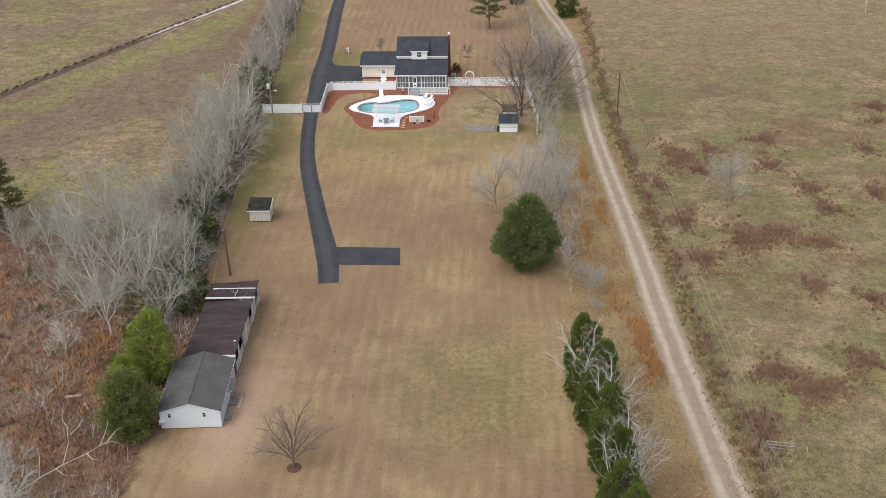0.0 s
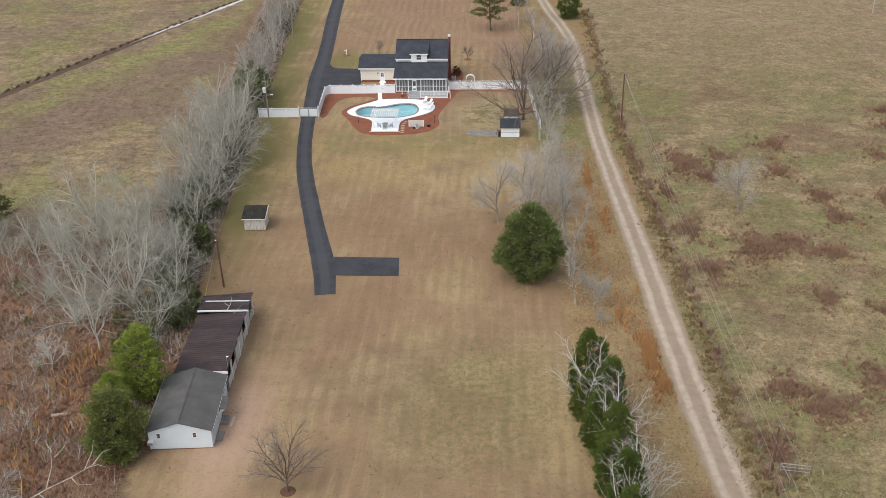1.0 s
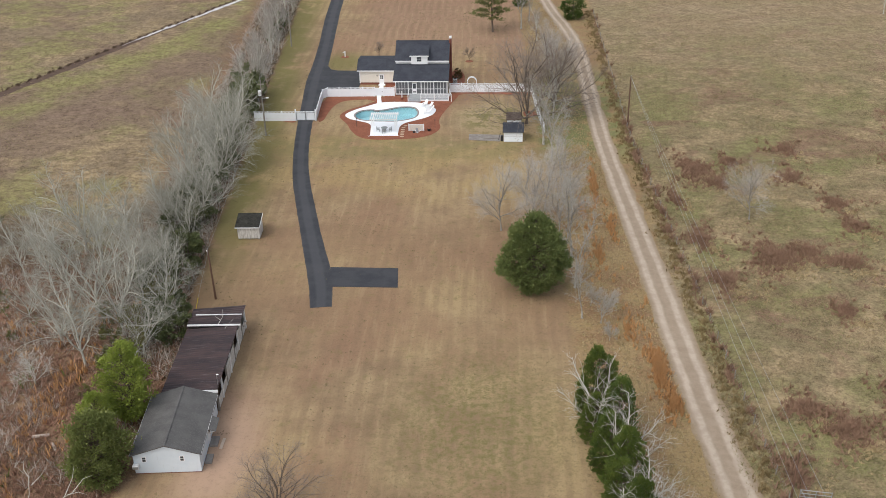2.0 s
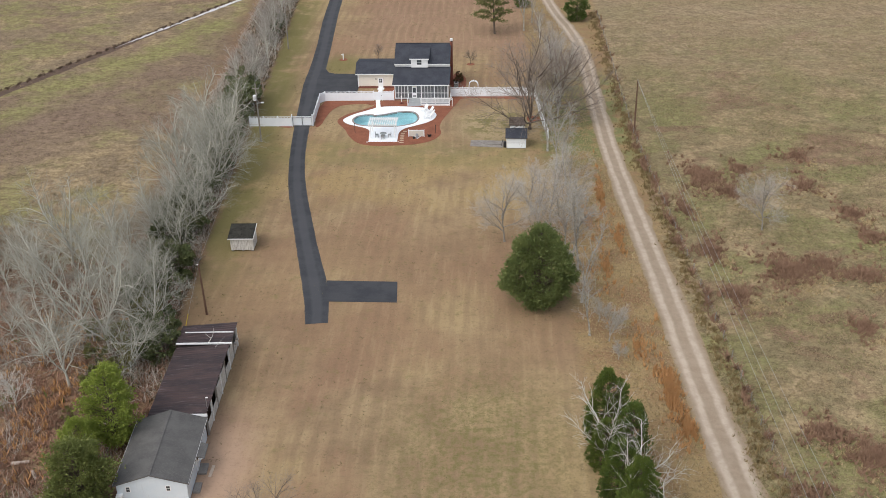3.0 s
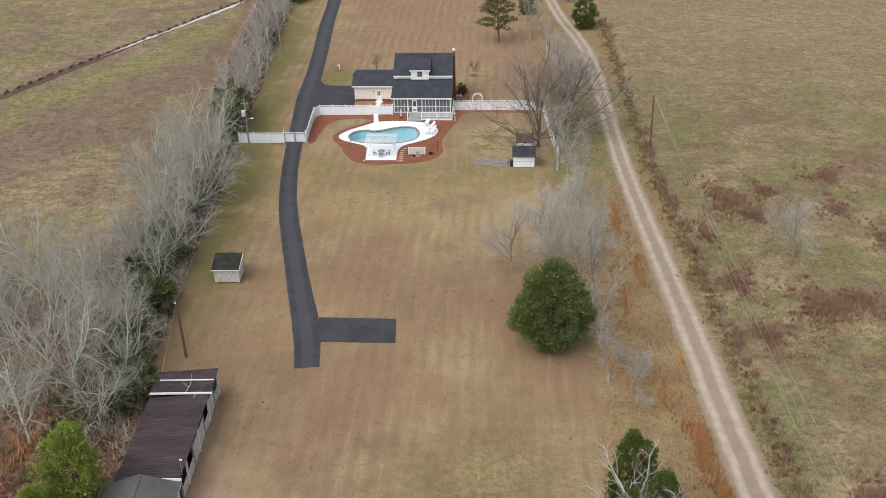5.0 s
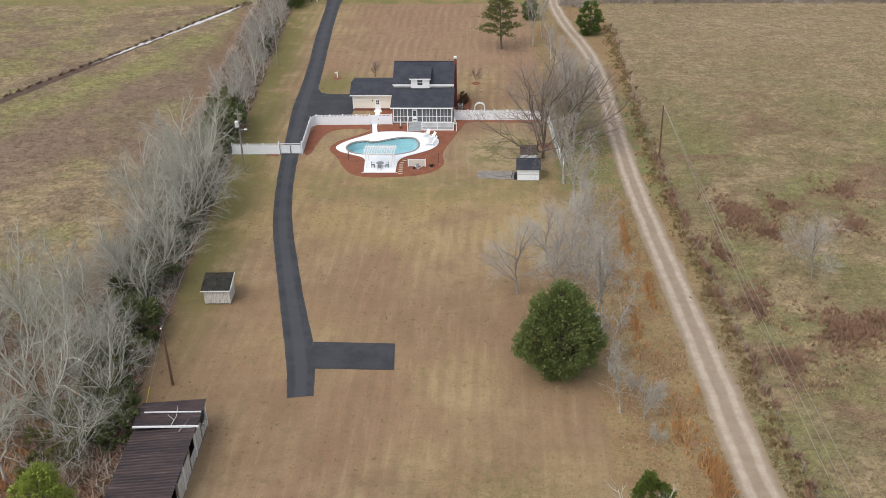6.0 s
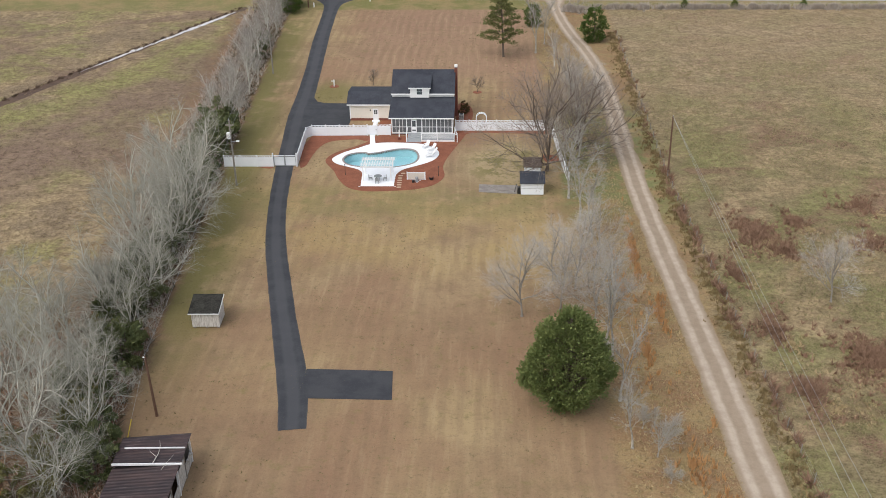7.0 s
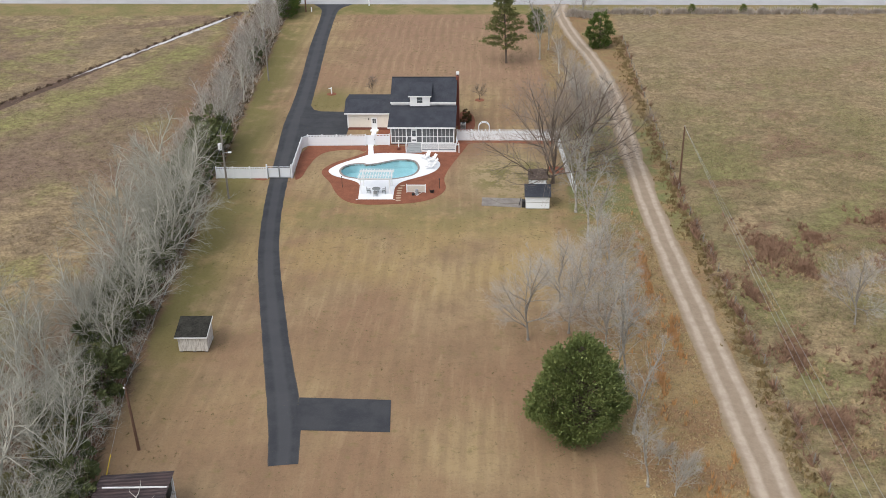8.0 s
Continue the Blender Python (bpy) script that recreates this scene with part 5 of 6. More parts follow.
plant(haze, [(2.1, 142.1, 0.92), (6.6, 143.6, 0.95), (8.6, 148.6, 1.0), (10.4, 141.0, 1.0), (11.6, 154.5, 0.9), (6.0, 150.5, 0.8), (12.6, 204.0, 1.0), (13.6, 213.0, 0.9), (11.6, 224.0, 0.8), (38.2, 146.2, 0.9), (17.4, 278.5, 0.7)], 6)
oak = bare_tree("oak_tree", 72, 17.0, 1.3, 10, "large brown leafless oak behind the shed", BROWN_BARK, BROWN_TWIG, "oaks by the yard fence", 0.12, 1.35, thick=1.05, lift=0.02, twig_r=0.9)
plant(oak, [(6.6, 184.6, 1.05), (11.8, 193.0, 0.82)], 2)
pecan = bare_tree("small_bare_tree", 88, 8.0, 1.0, 8, "small leafless brown tree on the lawn", BROWN_BARK, BROWN_TWIG, "", 0.22, 1.15, lift=0.04, twig_r=0.6)
plant(pecan, [(-18.5, 82.3, 1.0)], 5)
sap = bare_tree("sapling", 90, 3.0, 0.6, 4, "small leafless sapling in the lawn", BROWN_BARK, BROWN_TWIG, "saplings by the house", 0.15, 0.5)
plant(sap, [(-4.8, 221.0, 1.0), (-24.5, 225.0, 1.0)], 5)
tagged(part("mulch_ring", rod((-4.8, 221.0, 0), (-4.8, 221.0, 0.05), 0.85, 0.75, 20), MULCH), "round ring of red mulch in the lawn", "mulch", kind="structure")
tagged(part("mulch_ring", rod((-18.5, 82.3, 0), (-18.5, 82.3, 0.04), 0.8, 0.6, 14), plain("root_earth", (0.15, 0.075, 0.045), (0.10, 0.055, 0.035), 3, 0.95)), "bare earth ring round a trunk", "earth", kind="structure")


def limb(x, y, z, pts, r):
    bm = bmesh.new()
    last, k = Vector((x, y, z)), len(pts)
    for i, p in enumerate(pts):
        q = Vector(p)
        rod(last, q, r * (1 - i / k * 0.8), r * (1 - (i + 1) / k * 0.8), 6, bm)
        last = q
    return bm


fall = thing("leaning_dead_tree", (-46.5, 75.0, 0), "bleached dead tree leaning over the scrub edge", "tree")
tr = part("trunk", limb(-46.5, 75.0, 0, [(-44.5, 75.6, 1.9), (-42.3, 76.3, 3.2), (-40.2, 77.4, 4.0), (-38.2, 78.7, 4.4), (-36.3, 80.4, 4.8)], 0.085), GREY_BARK, fall)
for a, pts in (((-40.2, 77.4, 4.0), [(-40.0, 79.0, 5.4), (-40.4, 80.3, 6.6), (-39.7, 81.8, 7.3)]), ((-38.2, 78.7, 4.4), [(-37.4, 78.0, 4.2), (-36.0, 78.2, 4.0)]), ((-37.2, 79.6, 4.6), [(-36.8, 81.0, 5.6), (-36.9, 82.0, 6.2)]), ((-42.3, 76.3, 3.2), [(-42.6, 77.8, 4.6), (-43.4, 79.2, 5.8)]), ((-39.9, 79.6, 6.0), [(-39.3, 80.4, 6.4), (-38.9, 81.0, 7.0)]), ((-40.2, 80.0, 6.4), [(-40.9, 80.6, 6.9), (-41.1, 81.4, 7.3)]), ((-36.6, 80.1, 4.75), [(-35.9, 81.2, 5.4), (-35.2, 81.6, 5.5)]), ((-37.0, 79.8, 4.7), [(-36.0, 80.0, 4.9), (-35.1, 79.7, 4.9)]), ((-40.8, 77.0, 3.8), [(-39.9, 76.6, 3.4), (-38.6, 76.9, 3.1)])):
    part("branch", limb(*a, pts, 0.04), GREY_BARK, tr)
for a, b in (((-46.9, 93.5, 0.15), (-45.2, 93.9, 0.15)), ((-44.4, 92.5, 0.12), (-43.5, 91.4, 0.12))):
    tagged(part("log", rod(a, b, 0.2, 0.15, 10), plain("cut_log", (0.50, 0.42, 0.36), (0.40, 0.33, 0.28), 2, 0.9)), "pale cut log lying in the scrub", "log", "logs in the scrub")
sticks = thing("fallen_branch", (-31, 111.6, 3), "bleached branch lying on the tin roof", "branch")
part("stem", limb(-31.2, 111.2, 3.1, [(-31.0, 112.4, 3.25), (-31.1, 113.3, 3.35), (-31.3, 113.9, 3.5)], 0.045), PALE_BARK, sticks)
part("twig", limb(-31.1, 112.0, 3.2, [(-31.8, 112.5, 3.35), (-32.0, 113.1, 3.4)], 0.03), PALE_BARK, sticks)
part("twig", limb(-30.2, 110.4, 3.05, [(-30.0, 111.2, 3.1), (-29.6, 112.3, 3.2)], 0.03), PALE_BARK, sticks)


# ---------------------------------------------------------------- evergreens
def sprigs(points, dirs, size, rnd, up=0.25):
    """Small bent leaf sprays, three triangles each."""
    V, F = [], []
    for p, d in zip(points, dirs):
        d = (d + Vector((rnd.gauss(0, 0.45), rnd.gauss(0, 0.45), rnd.gauss(up, 0.45)))).normalized()
        u = d.orthogonal().normalized()
        u = (Matrix.Rotation(rnd.uniform(0, 6.28), 3, d) @ u)
        w = d.cross(u)
        s = size * rnd.uniform(0.6, 1.35)
        k = len(V)
        a = p - d * s * 0.4
        V += [tuple(a), tuple(p + u * s * 0.42 + w * s * 0.1), tuple(p + d * s * 0.8), tuple(p - u * s * 0.42 + w * s * 0.12), tuple(p + w * s * 0.45 + d * s * 0.25)]
        F += [(k, k + 1, k + 2), (k, k + 2, k + 3), (k, k + 4, k + 2)]
    return V, F


def evergreen(name, seed, shape, height, width, count, size, leaf, label, group="", base=0.06, lumps=0.22, trunk_r=0.2, bark=BROWN_BARK, up=0.25, clump=0.11, per=46):
    """A crown of leafy clumps on a trunk. shape(t) gives the crown's half width, 0..1, at the height t, 0..1."""
    rnd = random.Random(seed)
    ob = thing(name, (0, 0, 0), label, "tree", group)
    part("trunk", rod((0, 0, -0.1), (0, 0, height * 0.85), trunk_r, trunk_r * 0.25, 8), bark, ob)
    pts, dirs, TV, TF = [], [], [], []
    while len(pts) < count:
        t = rnd.random()
        if rnd.random() > shape(t) + 0.1:
            continue
        az = rnd.uniform(0, 2 * math.pi)
        nz = noise.noise((math.cos(az) * 1.5 + seed, math.sin(az) * 1.5, t * 3.0)) + 0.6 * noise.noise((math.cos(az) * 3.4 + seed, math.sin(az) * 3.4, t * 7.0))
        f = rnd.random() ** 0.32
        r = shape(t) * width / 2 * (1 + lumps * nz) * (0.15 + 0.85 * f)
        z = height * (base + (1 - base) * t)
        c = Vector((r * math.cos(az), r * math.sin(az), z))
        out = Vector((math.cos(az), math.sin(az), 0.2 + 0.9 * t))
        cr = clump * width * rnd.uniform(0.55, 1.25)
        root = Vector((0, 0, max(0.1, z - r * 0.6)))
        tube(TV, TF, root, c, 0.035, 0.012, 3)
        for _ in range(int(per * rnd.uniform(0.6, 1.4))):
            o = Vector((rnd.gauss(0, 0.5), rnd.gauss(0, 0.5), rnd.gauss(0.05, 0.36))) * cr
            q = c + o
            if q.z > 0.12:
                pts.append(q)
                dirs.append((out + o / cr * 0.8).normalized())
    V, F = sprigs(pts, dirs, size, rnd, up)
    raw("crown", V, F, leaf, ob)
    raw("branchwork", TV, TF, bark, ob)
    return ob


def dome(t):
    return max(0.0, min(1.0, 0.45 + t * 2.2) * (1 - max(0.0, (t - 0.25) / 0.78) ** 2.3)) ** 0.9


def egg(t):
    return max(0.0, math.sin(math.pi * min(1, 0.10 + 0.90 * t)) ** 0.55)


def spire(t):
    return max(0.0, 1 - t ** 2.6) ** 0.65 * min(1.0, 0.72 + t * 1.4)


holly = evergreen("evergreen_tree", 3, dome, 10.6, 8.9, 36000, 0.21, HOLLY, "large dark green rounded evergreen tree on the lawn", "", 0.05, 0.30, 0.28, clump=0.075, per=70)
plant(holly, [(6.2, 125.0, 1.0)], 8)
cedar = evergreen("cedar", 5, spire, 9.6, 5.0, 11500, 0.20, CEDAR, "dense green cedar in a close row", "cedars beside the track", 0.0, 0.30, up=1.1, clump=0.08, per=55)
plant(cedar, [(12.3, 98.8, 0.92), (11.6, 94.6, 0.68), (13.6, 94.0, 0.95), (12.9, 89.6, 0.85), (14.0, 86.2, 0.95), (13.0, 83.2, 0.82), (14.4, 79.6, 0.95), (13.8, 75.0, 0.9), (14.8, 71.0, 0.9)], 9)
young = evergreen("pine_tree", 7, egg, 10.2, 5.2, 14000, 0.19, PINE, "bushy bright green pine beside the outbuilding", "green pines by the outbuilding", 0.08, 0.5, 0.22)
plant(young, [(-37.3, 96.8, 0.95), (-39.3, 93.0, 0.66)], 10)
young2 = evergreen("pine_tree", 8, egg, 8.4, 5.6, 15000, 0.19, leafy("deep_pine_needles", (0.14, 0.175, 0.055), (0.185, 0.215, 0.062), (0.28, 0.265, 0.09), 0.6), "bushy dark green pine beside the outbuilding", "green pines by the outbuilding", 0.03, 0.6, 0.22)
plant(young2, [(-37.1, 86.9, 1.0)], 11)
shrub = evergreen("evergreen_shrub", 9, egg, 4.2, 4.2, 800, 0.40, SHRUB, "dark green privet thicket under the bare trees", "privet thicket along the wood", 0.0, 0.35, 0.08)
rnd = random.Random(21)
sp = []
for i in range(56):
    y = 112 + i * 1.3
    sp.append((edge_x(y) - 1.5 - rnd.uniform(0, 4.0), y, rnd.uniform(0.65, 1.2) * (1.0 if y < 150 else 0.9)))
for y in (187, 190, 193, 196, 199, 236, 243, 251):
    sp.append((edge_x(y) - 1.6 - rnd.uniform(0, 1.5), y, rnd.uniform(1.2, 1.65) if y < 205 else 0.8))
plant(shrub, sp, 12)
olive = evergreen("olive_shrub", 23, egg, 5.0, 4.0, 800, 0.36, leafy("olive_leaves", (0.15, 0.15, 0.05), (0.20, 0.175, 0.06), (0.12, 0.14, 0.05), 0.6), "olive green sapling thicket among the bare trees", "privet thicket along the wood", 0.0, 0.6, 0.07)
plant(olive, [(edge_x(y) - 3.5 - rnd.uniform(0, 5.5), y + rnd.uniform(-2, 2), rnd.uniform(0.6, 1.1)) for y in (108, 112, 118, 122, 127, 133, 140, 146, 151, 158, 165, 172, 193)] + [(-44, 110, 0.95), (-42, 114, 1.1), (-41.5, 118.5, 1.0), (-46.5, 116.5, 0.9), (-43, 105.5, 0.8), (-39.6, 113, 0.8), (-62, 121, 0.5), (-57, 112, 0.4), (-66, 112, 0.45), (-44, 101, 0.4)], 16)
far_cedar = evergreen("round_cedar", 13, egg, 7.0, 5.4, 2200, 0.36, CEDAR, "dark green cedar beside the gravel road", "cedars by the far road", 0.0, 0.15, clump=0.14, per=24)
plant(far_cedar, [(19.0, 254.0, 1.0), (-50.6, 284, 1.25), (-50.0, 278, 0.8), (6.5, 266, 0.7)], 13)
clip = evergreen("foundation_shrub", 14, egg, 2.2, 2.4, 900, 0.2, leafy("russet_green_leaves", (0.13, 0.075, 0.03), (0.08, 0.07, 0.025), (0.20, 0.10, 0.05)), "rusty green shrub against the house end", "shrubs by the house", 0.0, 0.2, 0.05)
plant(clip, [(-7.0, 209.4, 0.75), (-6.7, 211.4, 0.8), (-7.0, 213.2, 0.65), (-6.2, 210.2, 0.5)], 14)


def pine(name, seed, height, label, group):
    """A loblolly: bare lower trunk and whorls of tufted boughs."""
    rnd = random.Random(seed)
    ob = thing(name, (0, 0, 0), label, "tree", group)
    part("trunk", rod((0, 0, -0.1), (0, 0, height * 0.97), height * 0.016, 0.04, 8), BROWN_BARK, ob)
    TV, TF, pts, dirs = [], [], [], []
    for i in range(48):
        t = 0.2 + 0.78 * i / 47
        z = height * t
        az = i * 2.4 + rnd.uniform(-0.4, 0.4)
        ln = height * 0.33 * (1 - t) ** 0.7 * rnd.uniform(0.65, 1.1) + 0.35
        a = Vector((0, 0, z))
        b = Vector((math.cos(az) * ln, math.sin(az) * ln, z + ln * rnd.uniform(-0.12, 0.3)))
        tube(TV, TF, a, b, 0.05, 0.02, 4)
        for k in range(110):
            u = rnd.random() ** 0.7
            if u < 0.25:
                continue
            q = a.lerp(b, u) + Vector((rnd.gauss(0, 0.3), rnd.gauss(0, 0.3), rnd.gauss(0.08, 0.2)))
            pts.append(q)
            dirs.append((b - a).normalized())
    raw("boughs", TV, TF, BROWN_BARK, ob)
    V, F = sprigs(pts, dirs, 0.30, rnd, 0.4)
    raw("crown", V, F, LOBLOLLY, ob)
    return ob


lob = pine("loblolly_pine", 17, 14.2, "tall loblolly pine with open olive crown", "tall pines")
plant(lob, [(0.0, 243.0, 1.0), (-72.3, 135.3, 0.95), (-75.5, 131.5, 1.0), (-78, 138, 0.9)], 15)

# ---------------------------------------------------------------- grasses and brush


def tufts(name, pts, h0, h1, width, blades, material, label, category="grass", seed=1, lean=0.45):
    """Loose tufts at (x, y): every blade is a leaning sliver."""
    g = np.random.default_rng(seed)
    pts = np.repeat(np.asarray(pts, float), blades, axis=0)
    n = len(pts)
    az, la = g.uniform(0, 2 * np.pi, n), g.uniform(0, 2 * np.pi, n)
    h = g.uniform(h0, h1, n)
    w = width * g.uniform(0.6, 1.4, n)
    base = np.c_[pts + g.normal(0, width * 0.6, (n, 2)), np.zeros(n)]
    side = np.c_[np.cos(az), np.sin(az), np.zeros(n)] * (w / 2)[:, None]
    ln = g.uniform(0.1, lean * 2, n) * h
    tip = base + np.c_[np.cos(la) * ln, np.sin(la) * ln, h]
    co = np.stack([base - side, base + side, tip], 1).reshape(-1, 3)
    me = bpy.data.meshes.new(name)
    me.vertices.add(3 * n)
    me.vertices.foreach_set("co", co.ravel())
    me.loops.add(3 * n)
    me.loops.foreach_set("vertex_index", np.arange(3 * n, dtype=np.int32))
    me.polygons.add(n)
    me.polygons.foreach_set("loop_start", np.arange(0, 3 * n, 3, dtype=np.int32))
    me.update(calc_edges=True)
    me.validate()
    me.materials.append(material)
    return tagged(new(name, me), label, category, kind="stuff")


def field(n, x0, x1, y0, y1, seed, keep=None, bias=1.0):
    """Random places, thicker towards y0."""
    g = np.random.default_rng(seed)
    p = np.c_[g.uniform(x0, x1, n), y0 + (y1 - y0) * g.uniform(0, 1, n) ** bias]
    if keep:
        p = np.array([q for q in p if keep(q[0], q[1])])
    return p


def blobs(spots, seed):
    """Places inside uneven patches (x, y, rx, ry, count)."""
    g = np.random.default_rng(seed)
    out = []
    for x, y, rx, ry, n in spots:
        a, r = g.uniform(0, 2 * np.pi, n), np.abs(g.normal(0, 0.70, n))
        r = r * (0.75 + 0.35 * np.sin(3 * a + x) + 0.2 * np.sin(7 * a + y))
        out.append(np.c_[x + rx * r * np.cos(a), y + ry * r * np.sin(a)])
    return np.concatenate(out)


def off_track(p):
    """Keeps places clear of the gravel road."""
    return np.array([q for q in p if abs(q[0] - track_x(q[1])) > 2.2])


def patchy(s, cut, off=0.0):
    return lambda x, y: noise.noise((x * s + off, y * s, off)) + 0.4 * noise.noise((x * s * 4, y * s * 4, off)) > cut


tufts("tan_field_grass", field(48000, 25.5, 100, 75, 282, 1, patchy(0.09, -0.15), 1.35), 0.10, 0.32, 0.08, 4, FIELD_GRASS, "rough tan winter grass in the open field", seed=1, lean=0.9)
tufts("olive_field_grass", field(50000, 25.5, 95, 75, 240, 2, patchy(0.07, 0.0, 7.0), 1.3), 0.08, 0.26, 0.08, 3, OLIVE_GRASS, "olive green grass clumps in the open field", seed=2, lean=0.8)
BR = [(33.1, 164.0, 3.6, 5.5, 520), (36.0, 159.0, 2.2, 3.0, 200), (39.2, 167.5, 1.6, 3.0, 130), (39.2, 134.5, 4.6, 5.0, 620), (44.0, 136.5, 2.6, 3.0, 160), (52.8, 144.2, 2.6, 3.5, 190), (61.9, 150.7, 2.2, 4.0, 230), (52.1, 151.7, 3.0, 3.5, 160), (48.2, 133.5, 3.6, 2.6, 210), (44.4, 120.9, 2.2, 2.6, 130), (31.4, 128.0, 2.8, 3.6, 240), (30.0, 140.0, 2.4, 4.0, 240), (47.8, 161.0, 3.0, 4.0, 130), (49.5, 172.7, 3.0, 4.0, 130), (51.3, 117.3, 2.4, 3.0, 130), (38.2, 97.3, 4.0, 4.0, 330), (34.6, 101.0, 3.0, 3.0, 200), (45.6, 103.1, 3.4, 4.0, 190), (31, 90, 2, 5, 200), (28.4, 152.8, 1.4, 4.0, 120), (66.0, 168.0, 3.0, 4.0, 90), (72.0, 182.0, 3.0, 3.0, 90), (74, 189, 2.0, 2.4, 350)]
tufts("bramble", blobs(BR, 3), 0.2, 0.75, 0.16, 9, BRAMBLE, "maroon bramble thickets in the field", "bramble", 3, 0.7)
tufts("bramble_grass", blobs([(x + 1.5, y - 3, rx * 1.3, ry * 1.2, n // 3) for x, y, rx, ry, n in BR], 4), 0.12, 0.36, 0.16, 6, TAN_GRASS, "pale tan grass heaps round the brambles", "grass", 4, 0.8)
row = [(24.3 + max(0, (180 - y)) * 0.052 + 0.5 * math.sin(y * 0.7), y, 0.5 + 0.3 * math.sin(y * 1.3), 1.6, int(max(3, 8 + 30 * math.sin(y * 0.9) + 14 * math.sin(y * 0.31)) * (0.42 if y < 140 else 0.8 if y < 188 else 0.12))) for y in np.arange(72, 262, 2.0)]
tufts("fence_row_brush", blobs(row, 5), 0.3, 1.15, 0.2, 5, BRAMBLE, "dark brush along the field fence", "brush", 5, 0.6)
tufts("fence_row_grass", blobs([(x - 1.0, y, 1.4, 1.8, 30) for x, y, *_ in row], 6), 0.15, 0.5, 0.18, 4, leafy("dun_grass", (0.28, 0.20, 0.10), (0.22, 0.17, 0.08), (0.32, 0.22, 0.12), 0.9), "dun grass along the field fence", seed=6)
tufts("broomsedge", off_track(blobs([(20.0, 108, 1.3, 6.0, 420), (20.8, 101, 1.1, 3.5, 200), (21.0, 127, 0.7, 5, 90), (16.6, 157, 1.0, 11, 120), (18.0, 143, 0.8, 6, 80), (14.2, 149, 1.3, 9, 70), (17.5, 116, 2.4, 5, 60), (15.5, 135, 1.8, 9, 70)], 7)), 0.4, 0.95, 0.13, 7, SEDGE, "orange broomsedge clumps beside the gravel road", seed=7, lean=0.25)
tufts("verge_grass", field(12000, 8, 24, 72, 284, 8, lambda x, y: 15.2 - 0.03 * y < x < track_x(y) - 1.9), 0.10, 0.30, 0.16, 3, TAN_GRASS, "tan rough grass on the verge", seed=8)
west = lambda x, y: x < edge_x(y) - 9
tufts("west_field_grass", field(9000, -150, -48, 128, 284, 9, lambda x, y: west(x, y) and patchy(0.08, -0.1)(x, y)), 0.08, 0.26, 0.10, 3, FIELD_GRASS, "rough tan grass in the field behind the wood", seed=9)
tufts("west_field_weeds", field(22000, -150, -48, 128, 284, 10, lambda x, y: west(x, y) and patchy(0.06, 0.0, 3.0)(x, y)), 0.08, 0.24, 0.10, 3, leafy("brown_weeds", (0.28, 0.205, 0.14), (0.27, 0.235, 0.13), (0.23, 0.165, 0.115), 0.9), "brown and olive weeds in the field behind the wood", "weeds", 10)
scrub = lambda x, y: x < edge_x(y) - 0.8
tufts("scrub_brush", field(15000, -84, -33, 66, 136, 11, lambda x, y: scrub(x, y) and patchy(0.1, -0.2, 4.0)(x, y)), 0.2, 0.8, 0.11, 6, RUSSET, "russet brush covering the cut-over scrub", "brush", 11, 0.8)
tufts("scrub_bramble", field(9000, -84, -33, 66, 138, 12, lambda x, y: scrub(x, y) and patchy(0.12, 0.0, 2.0)(x, y)), 0.2, 0.8, 0.11, 7, BRAMBLE, "dark maroon bramble in the scrub", "bramble", 12, 0.8)
tufts("scrub_sticks", field(4600, -84, -34, 66, 132, 13, lambda x, y: scrub(x, y) and patchy(0.15, 0.05, 9.0)(x, y)), 0.5, 1.8, 0.06, 6, GREY_BRUSH, "grey dead sticks standing in the scrub", "brush", 13, 0.9)
tufts("scrub_sedge", field(3600, -80, -42, 70, 122, 14, lambda x, y: scrub(x, y) and patchy(0.2, 0.1, 5.0)(x, y)), 0.5, 1.3, 0.14, 6, SEDGE, "orange grass clumps in the scrub", seed=14, lean=0.3)
tufts("scrub_green", field(900, -80, -42, 70, 128, 15, lambda x, y: scrub(x, y) and patchy(0.2, 0.3, 15.0)(x, y)), 0.3, 0.9, 0.22, 6, leafy("weed_green", (0.13, 0.16, 0.035), (0.10, 0.13, 0.035), (0.18, 0.20, 0.05)), "green weeds in the scrub", "weeds", 15)
tufts("wood_floor_brush", field(11000, -66, -34, 104, 290, 16, lambda x, y: edge_x(y) - 10 < x < edge_x(y) - 0.3), 0.3, 1.5, 0.10, 5, GREY_BRUSH, "grey and brown undergrowth below the bare trees", "undergrowth", 16, 0.8)
tufts("wood_floor_leaves", field(9000, -64, -34, 104, 290, 17, lambda x, y: edge_x(y) - 9 < x < edge_x(y) - 0.2), 0.2, 0.9, 0.26, 4, leafy("olive_undergrowth", (0.10, 0.085, 0.045), (0.15, 0.10, 0.06), (0.085, 0.09, 0.04)), "olive brown undergrowth below the bare trees", "undergrowth", 17, 0.8)
tufts("lawn_weeds", field(9000, -40, 12, 74, 284, 18, lambda x, y: edge_x(y) + 1 < x < 13.6 - 0.03 * y and patchy(0.1, 0.05, 21.0)(x, y) and not (-28 < x < -6 and 176 < y < 214)), 0.03, 0.08, 0.16, 4, leafy("lawn_weed_green", (0.13, 0.115, 0.045), (0.19, 0.14, 0.07), (0.10, 0.095, 0.04)), "small weed clumps in the dormant lawn", "weeds", 18)
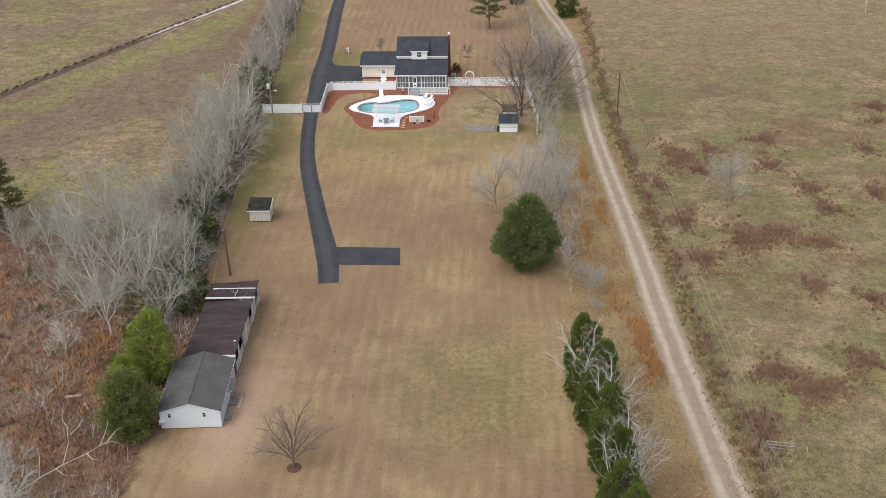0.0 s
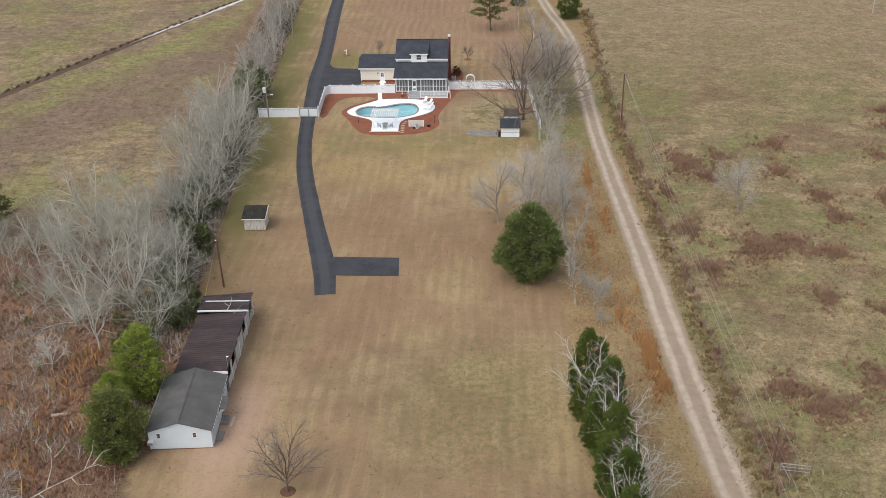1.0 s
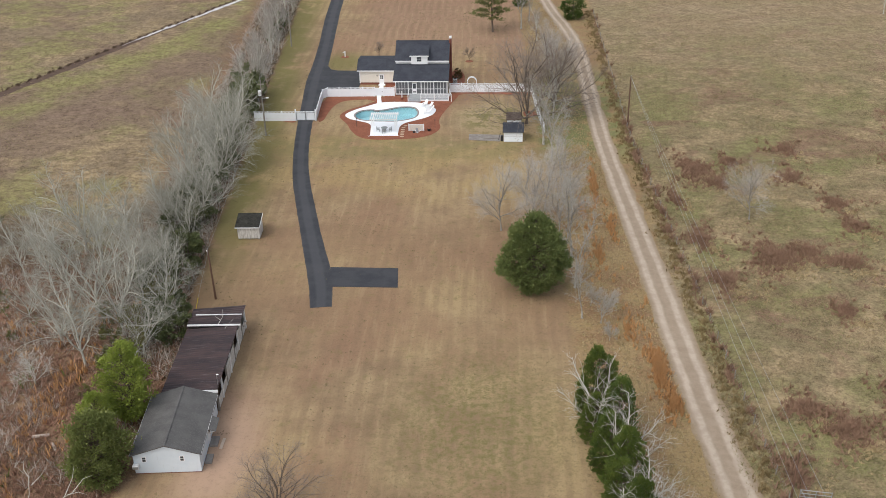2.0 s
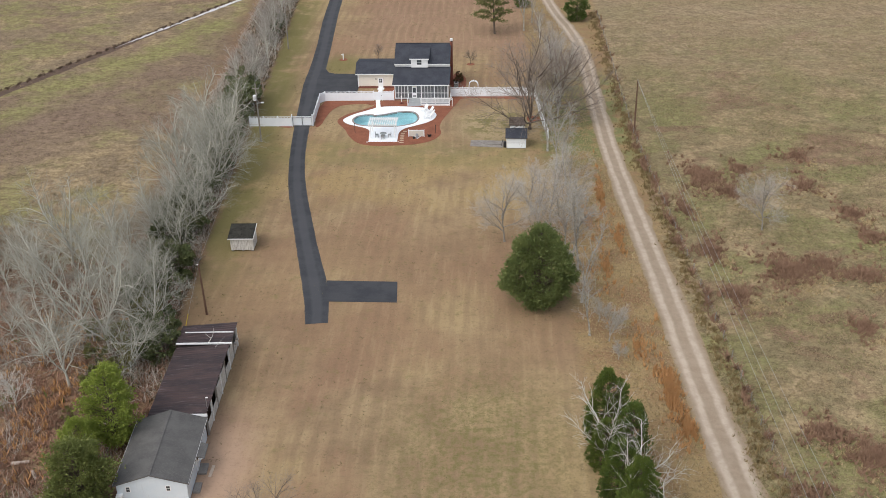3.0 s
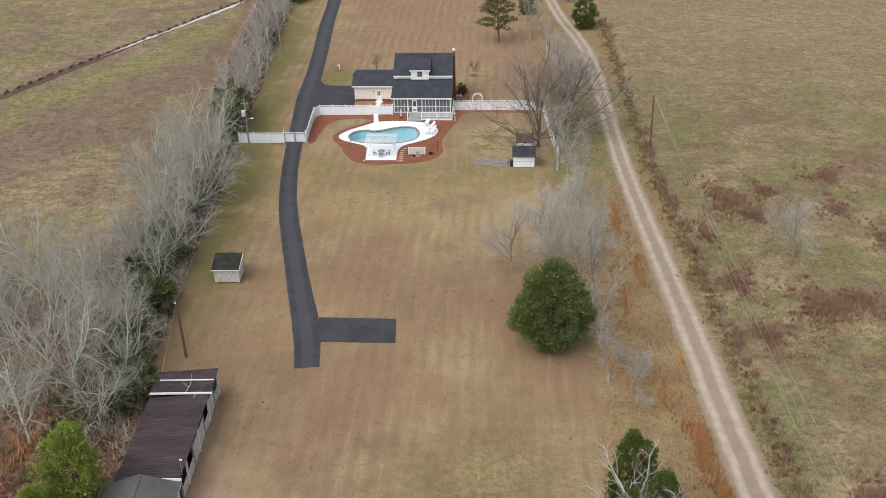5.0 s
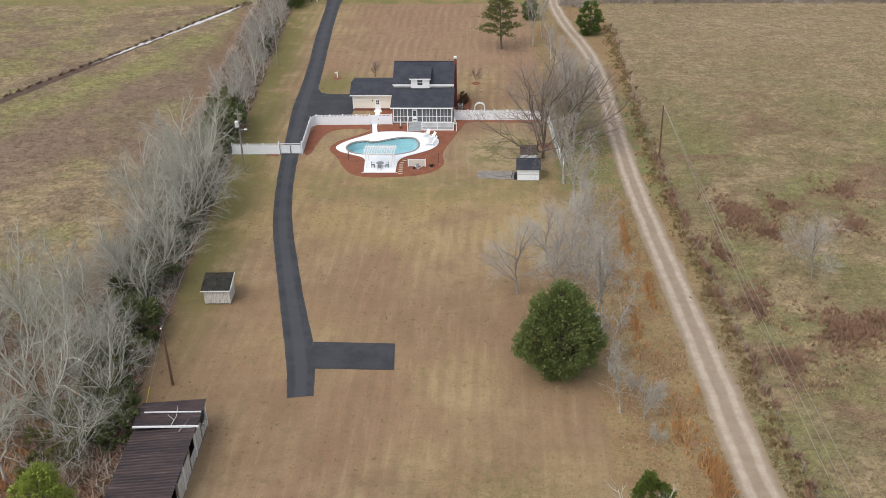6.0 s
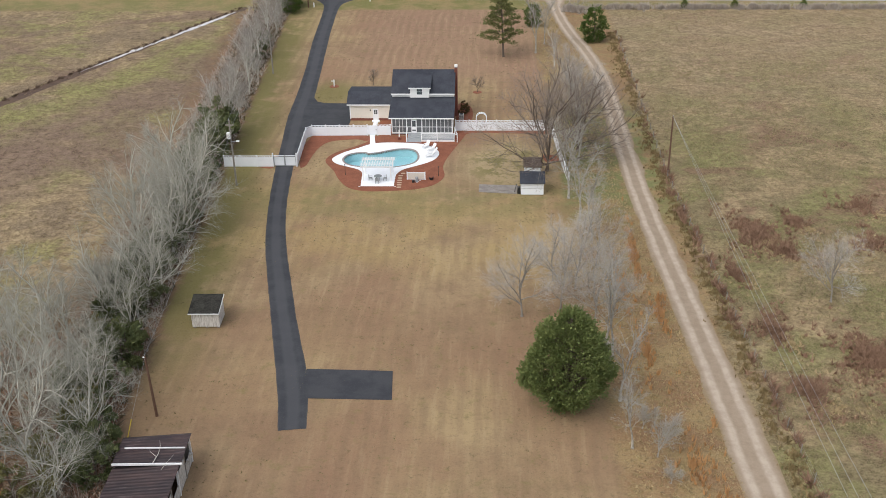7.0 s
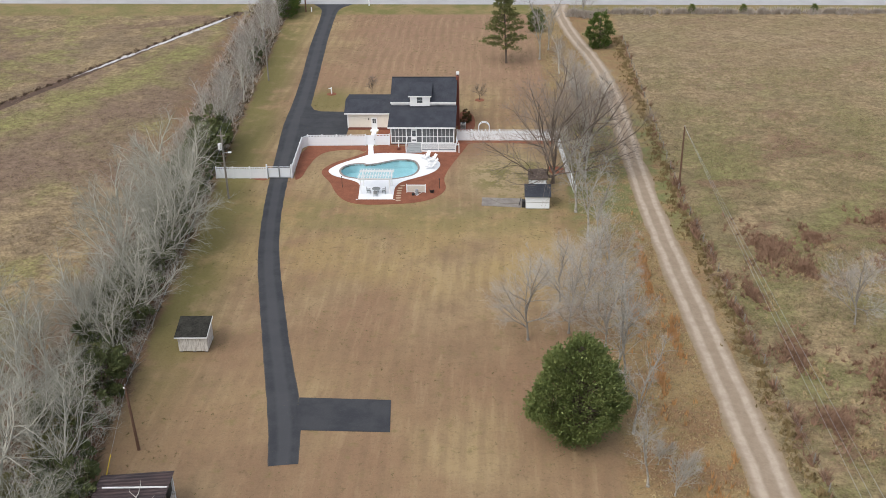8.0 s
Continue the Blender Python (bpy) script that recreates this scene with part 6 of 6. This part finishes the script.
tufts("roadside_brush", blobs([(x, 281 - 0.012 * x, 1.8 + (i % 3) * 0.8, 0.9, 60 + 30 * (i % 4)) for i, x in enumerate(np.arange(22, 110, 3.6))] + [(15.5, 279.5, 2.0, 1.8, 260), (18, 278, 2.2, 1.6, 260)], 19), 0.4, 1.6, 0.2, 5, GREY_BRUSH, "grey roadside brush along the highway", "brush", 19, 0.5)
tufts("ditch_reeds", blobs([(-112 + 50.5 * t - 1.2, 168 + 115 * t, 0.6, 2.0, 30) for t in np.arange(0, 1, 0.022)], 20), 0.15, 0.5, 0.12, 4, leafy("ditch_mud_reeds", (0.12, 0.085, 0.06), (0.16, 0.11, 0.08), (0.10, 0.075, 0.055), 0.9), "dark reeds along the ditch", "reeds", 20)

# posts and wire of the field fence
ff = thing("field_fence", (26, 150, 0), "weathered wooden post and wire field fence", "fence")
last = None
for y in np.arange(74, 262, 4.0):
    x = 24.3 + max(0, (180 - y)) * 0.052
    part("post", rod((x, y, 0), (x + 0.05, y, 1.25), 0.06, 0.05, 6), GREY_WOOD, ff)
    if last:
        for z in (0.5, 0.85, 1.15):
            part("strand", rod((last[0], last[1], z), (x, y, z), 0.006, n=3), STEEL, ff)
    last = (x, y)
yf = thing("wood_edge_fence", (-40, 150, 0), "low orange wire fence along the wood edge", "fence")
last = None
for y in np.arange(112, 184, 3.0):
    x = edge_x(y) - 0.5
    part("post", rod((x, y, 0), (x, y, 1.1), 0.04, 0.04, 6), GREY_WOOD, yf)
    if last:
        part("strand", rod((last[0], last[1], 0.95), (x, y, 0.95), 0.012, n=3), plain("rusty_wire", (0.30, 0.16, 0.09), (0.24, 0.12, 0.07), 2, 0.8) if y < 116 else bpy.data.materials["rusty_wire"], yf)
    last = (x, y)
for x in (53.6, 69.3, 42.1):
    plant_one = copy_thing(far_cedar, pose(x, 281.2 - 0.01 * x, 0) @ Matrix.Diagonal((0.3, 0.3, 0.3, 1)))

# small posts by the highway
for x, y, h in ((-45.4, 283.2, 1.1), (-32.5, 288.6, 1.4)):
    mk = thing("marker_post", (x, y, 0), "white marker post beside the highway", "post", "marker posts")
    part("post", box(x - 0.12, x + 0.12, y - 0.1, y + 0.1, 0, h, bevel=0.02), WHITE, mk)
# corner of the field fence: a dark wooden pole and a steel pipe gate
pole(29.7, 86.8, 5.5, "dark wooden pole at the field fence corner", r=0.13)
pg = thing("pipe_gate", (31.6, 86.4, 0), "old grey steel pipe gate frame in the brush", "gate")
for z in (0.35, 0.75, 1.15):
    part("rail", rod((30.4, 86.6, z), (33.2, 86.2, z), 0.035), STEEL, pg)
for t in (0.0, 0.5, 1.0):
    part("upright", rod((30.4 + 2.8 * t, 86.6 - 0.4 * t, 0), (30.4 + 2.8 * t, 86.6 - 0.4 * t, 1.2), 0.04), STEEL, pg)
part("side_rail", rod((30.4, 86.6, 1.15), (30.7, 84.2, 1.15), 0.035), STEEL, pg)
part("side_post", rod((30.7, 84.2, 0), (30.7, 84.2, 1.2), 0.04), STEEL, pg)
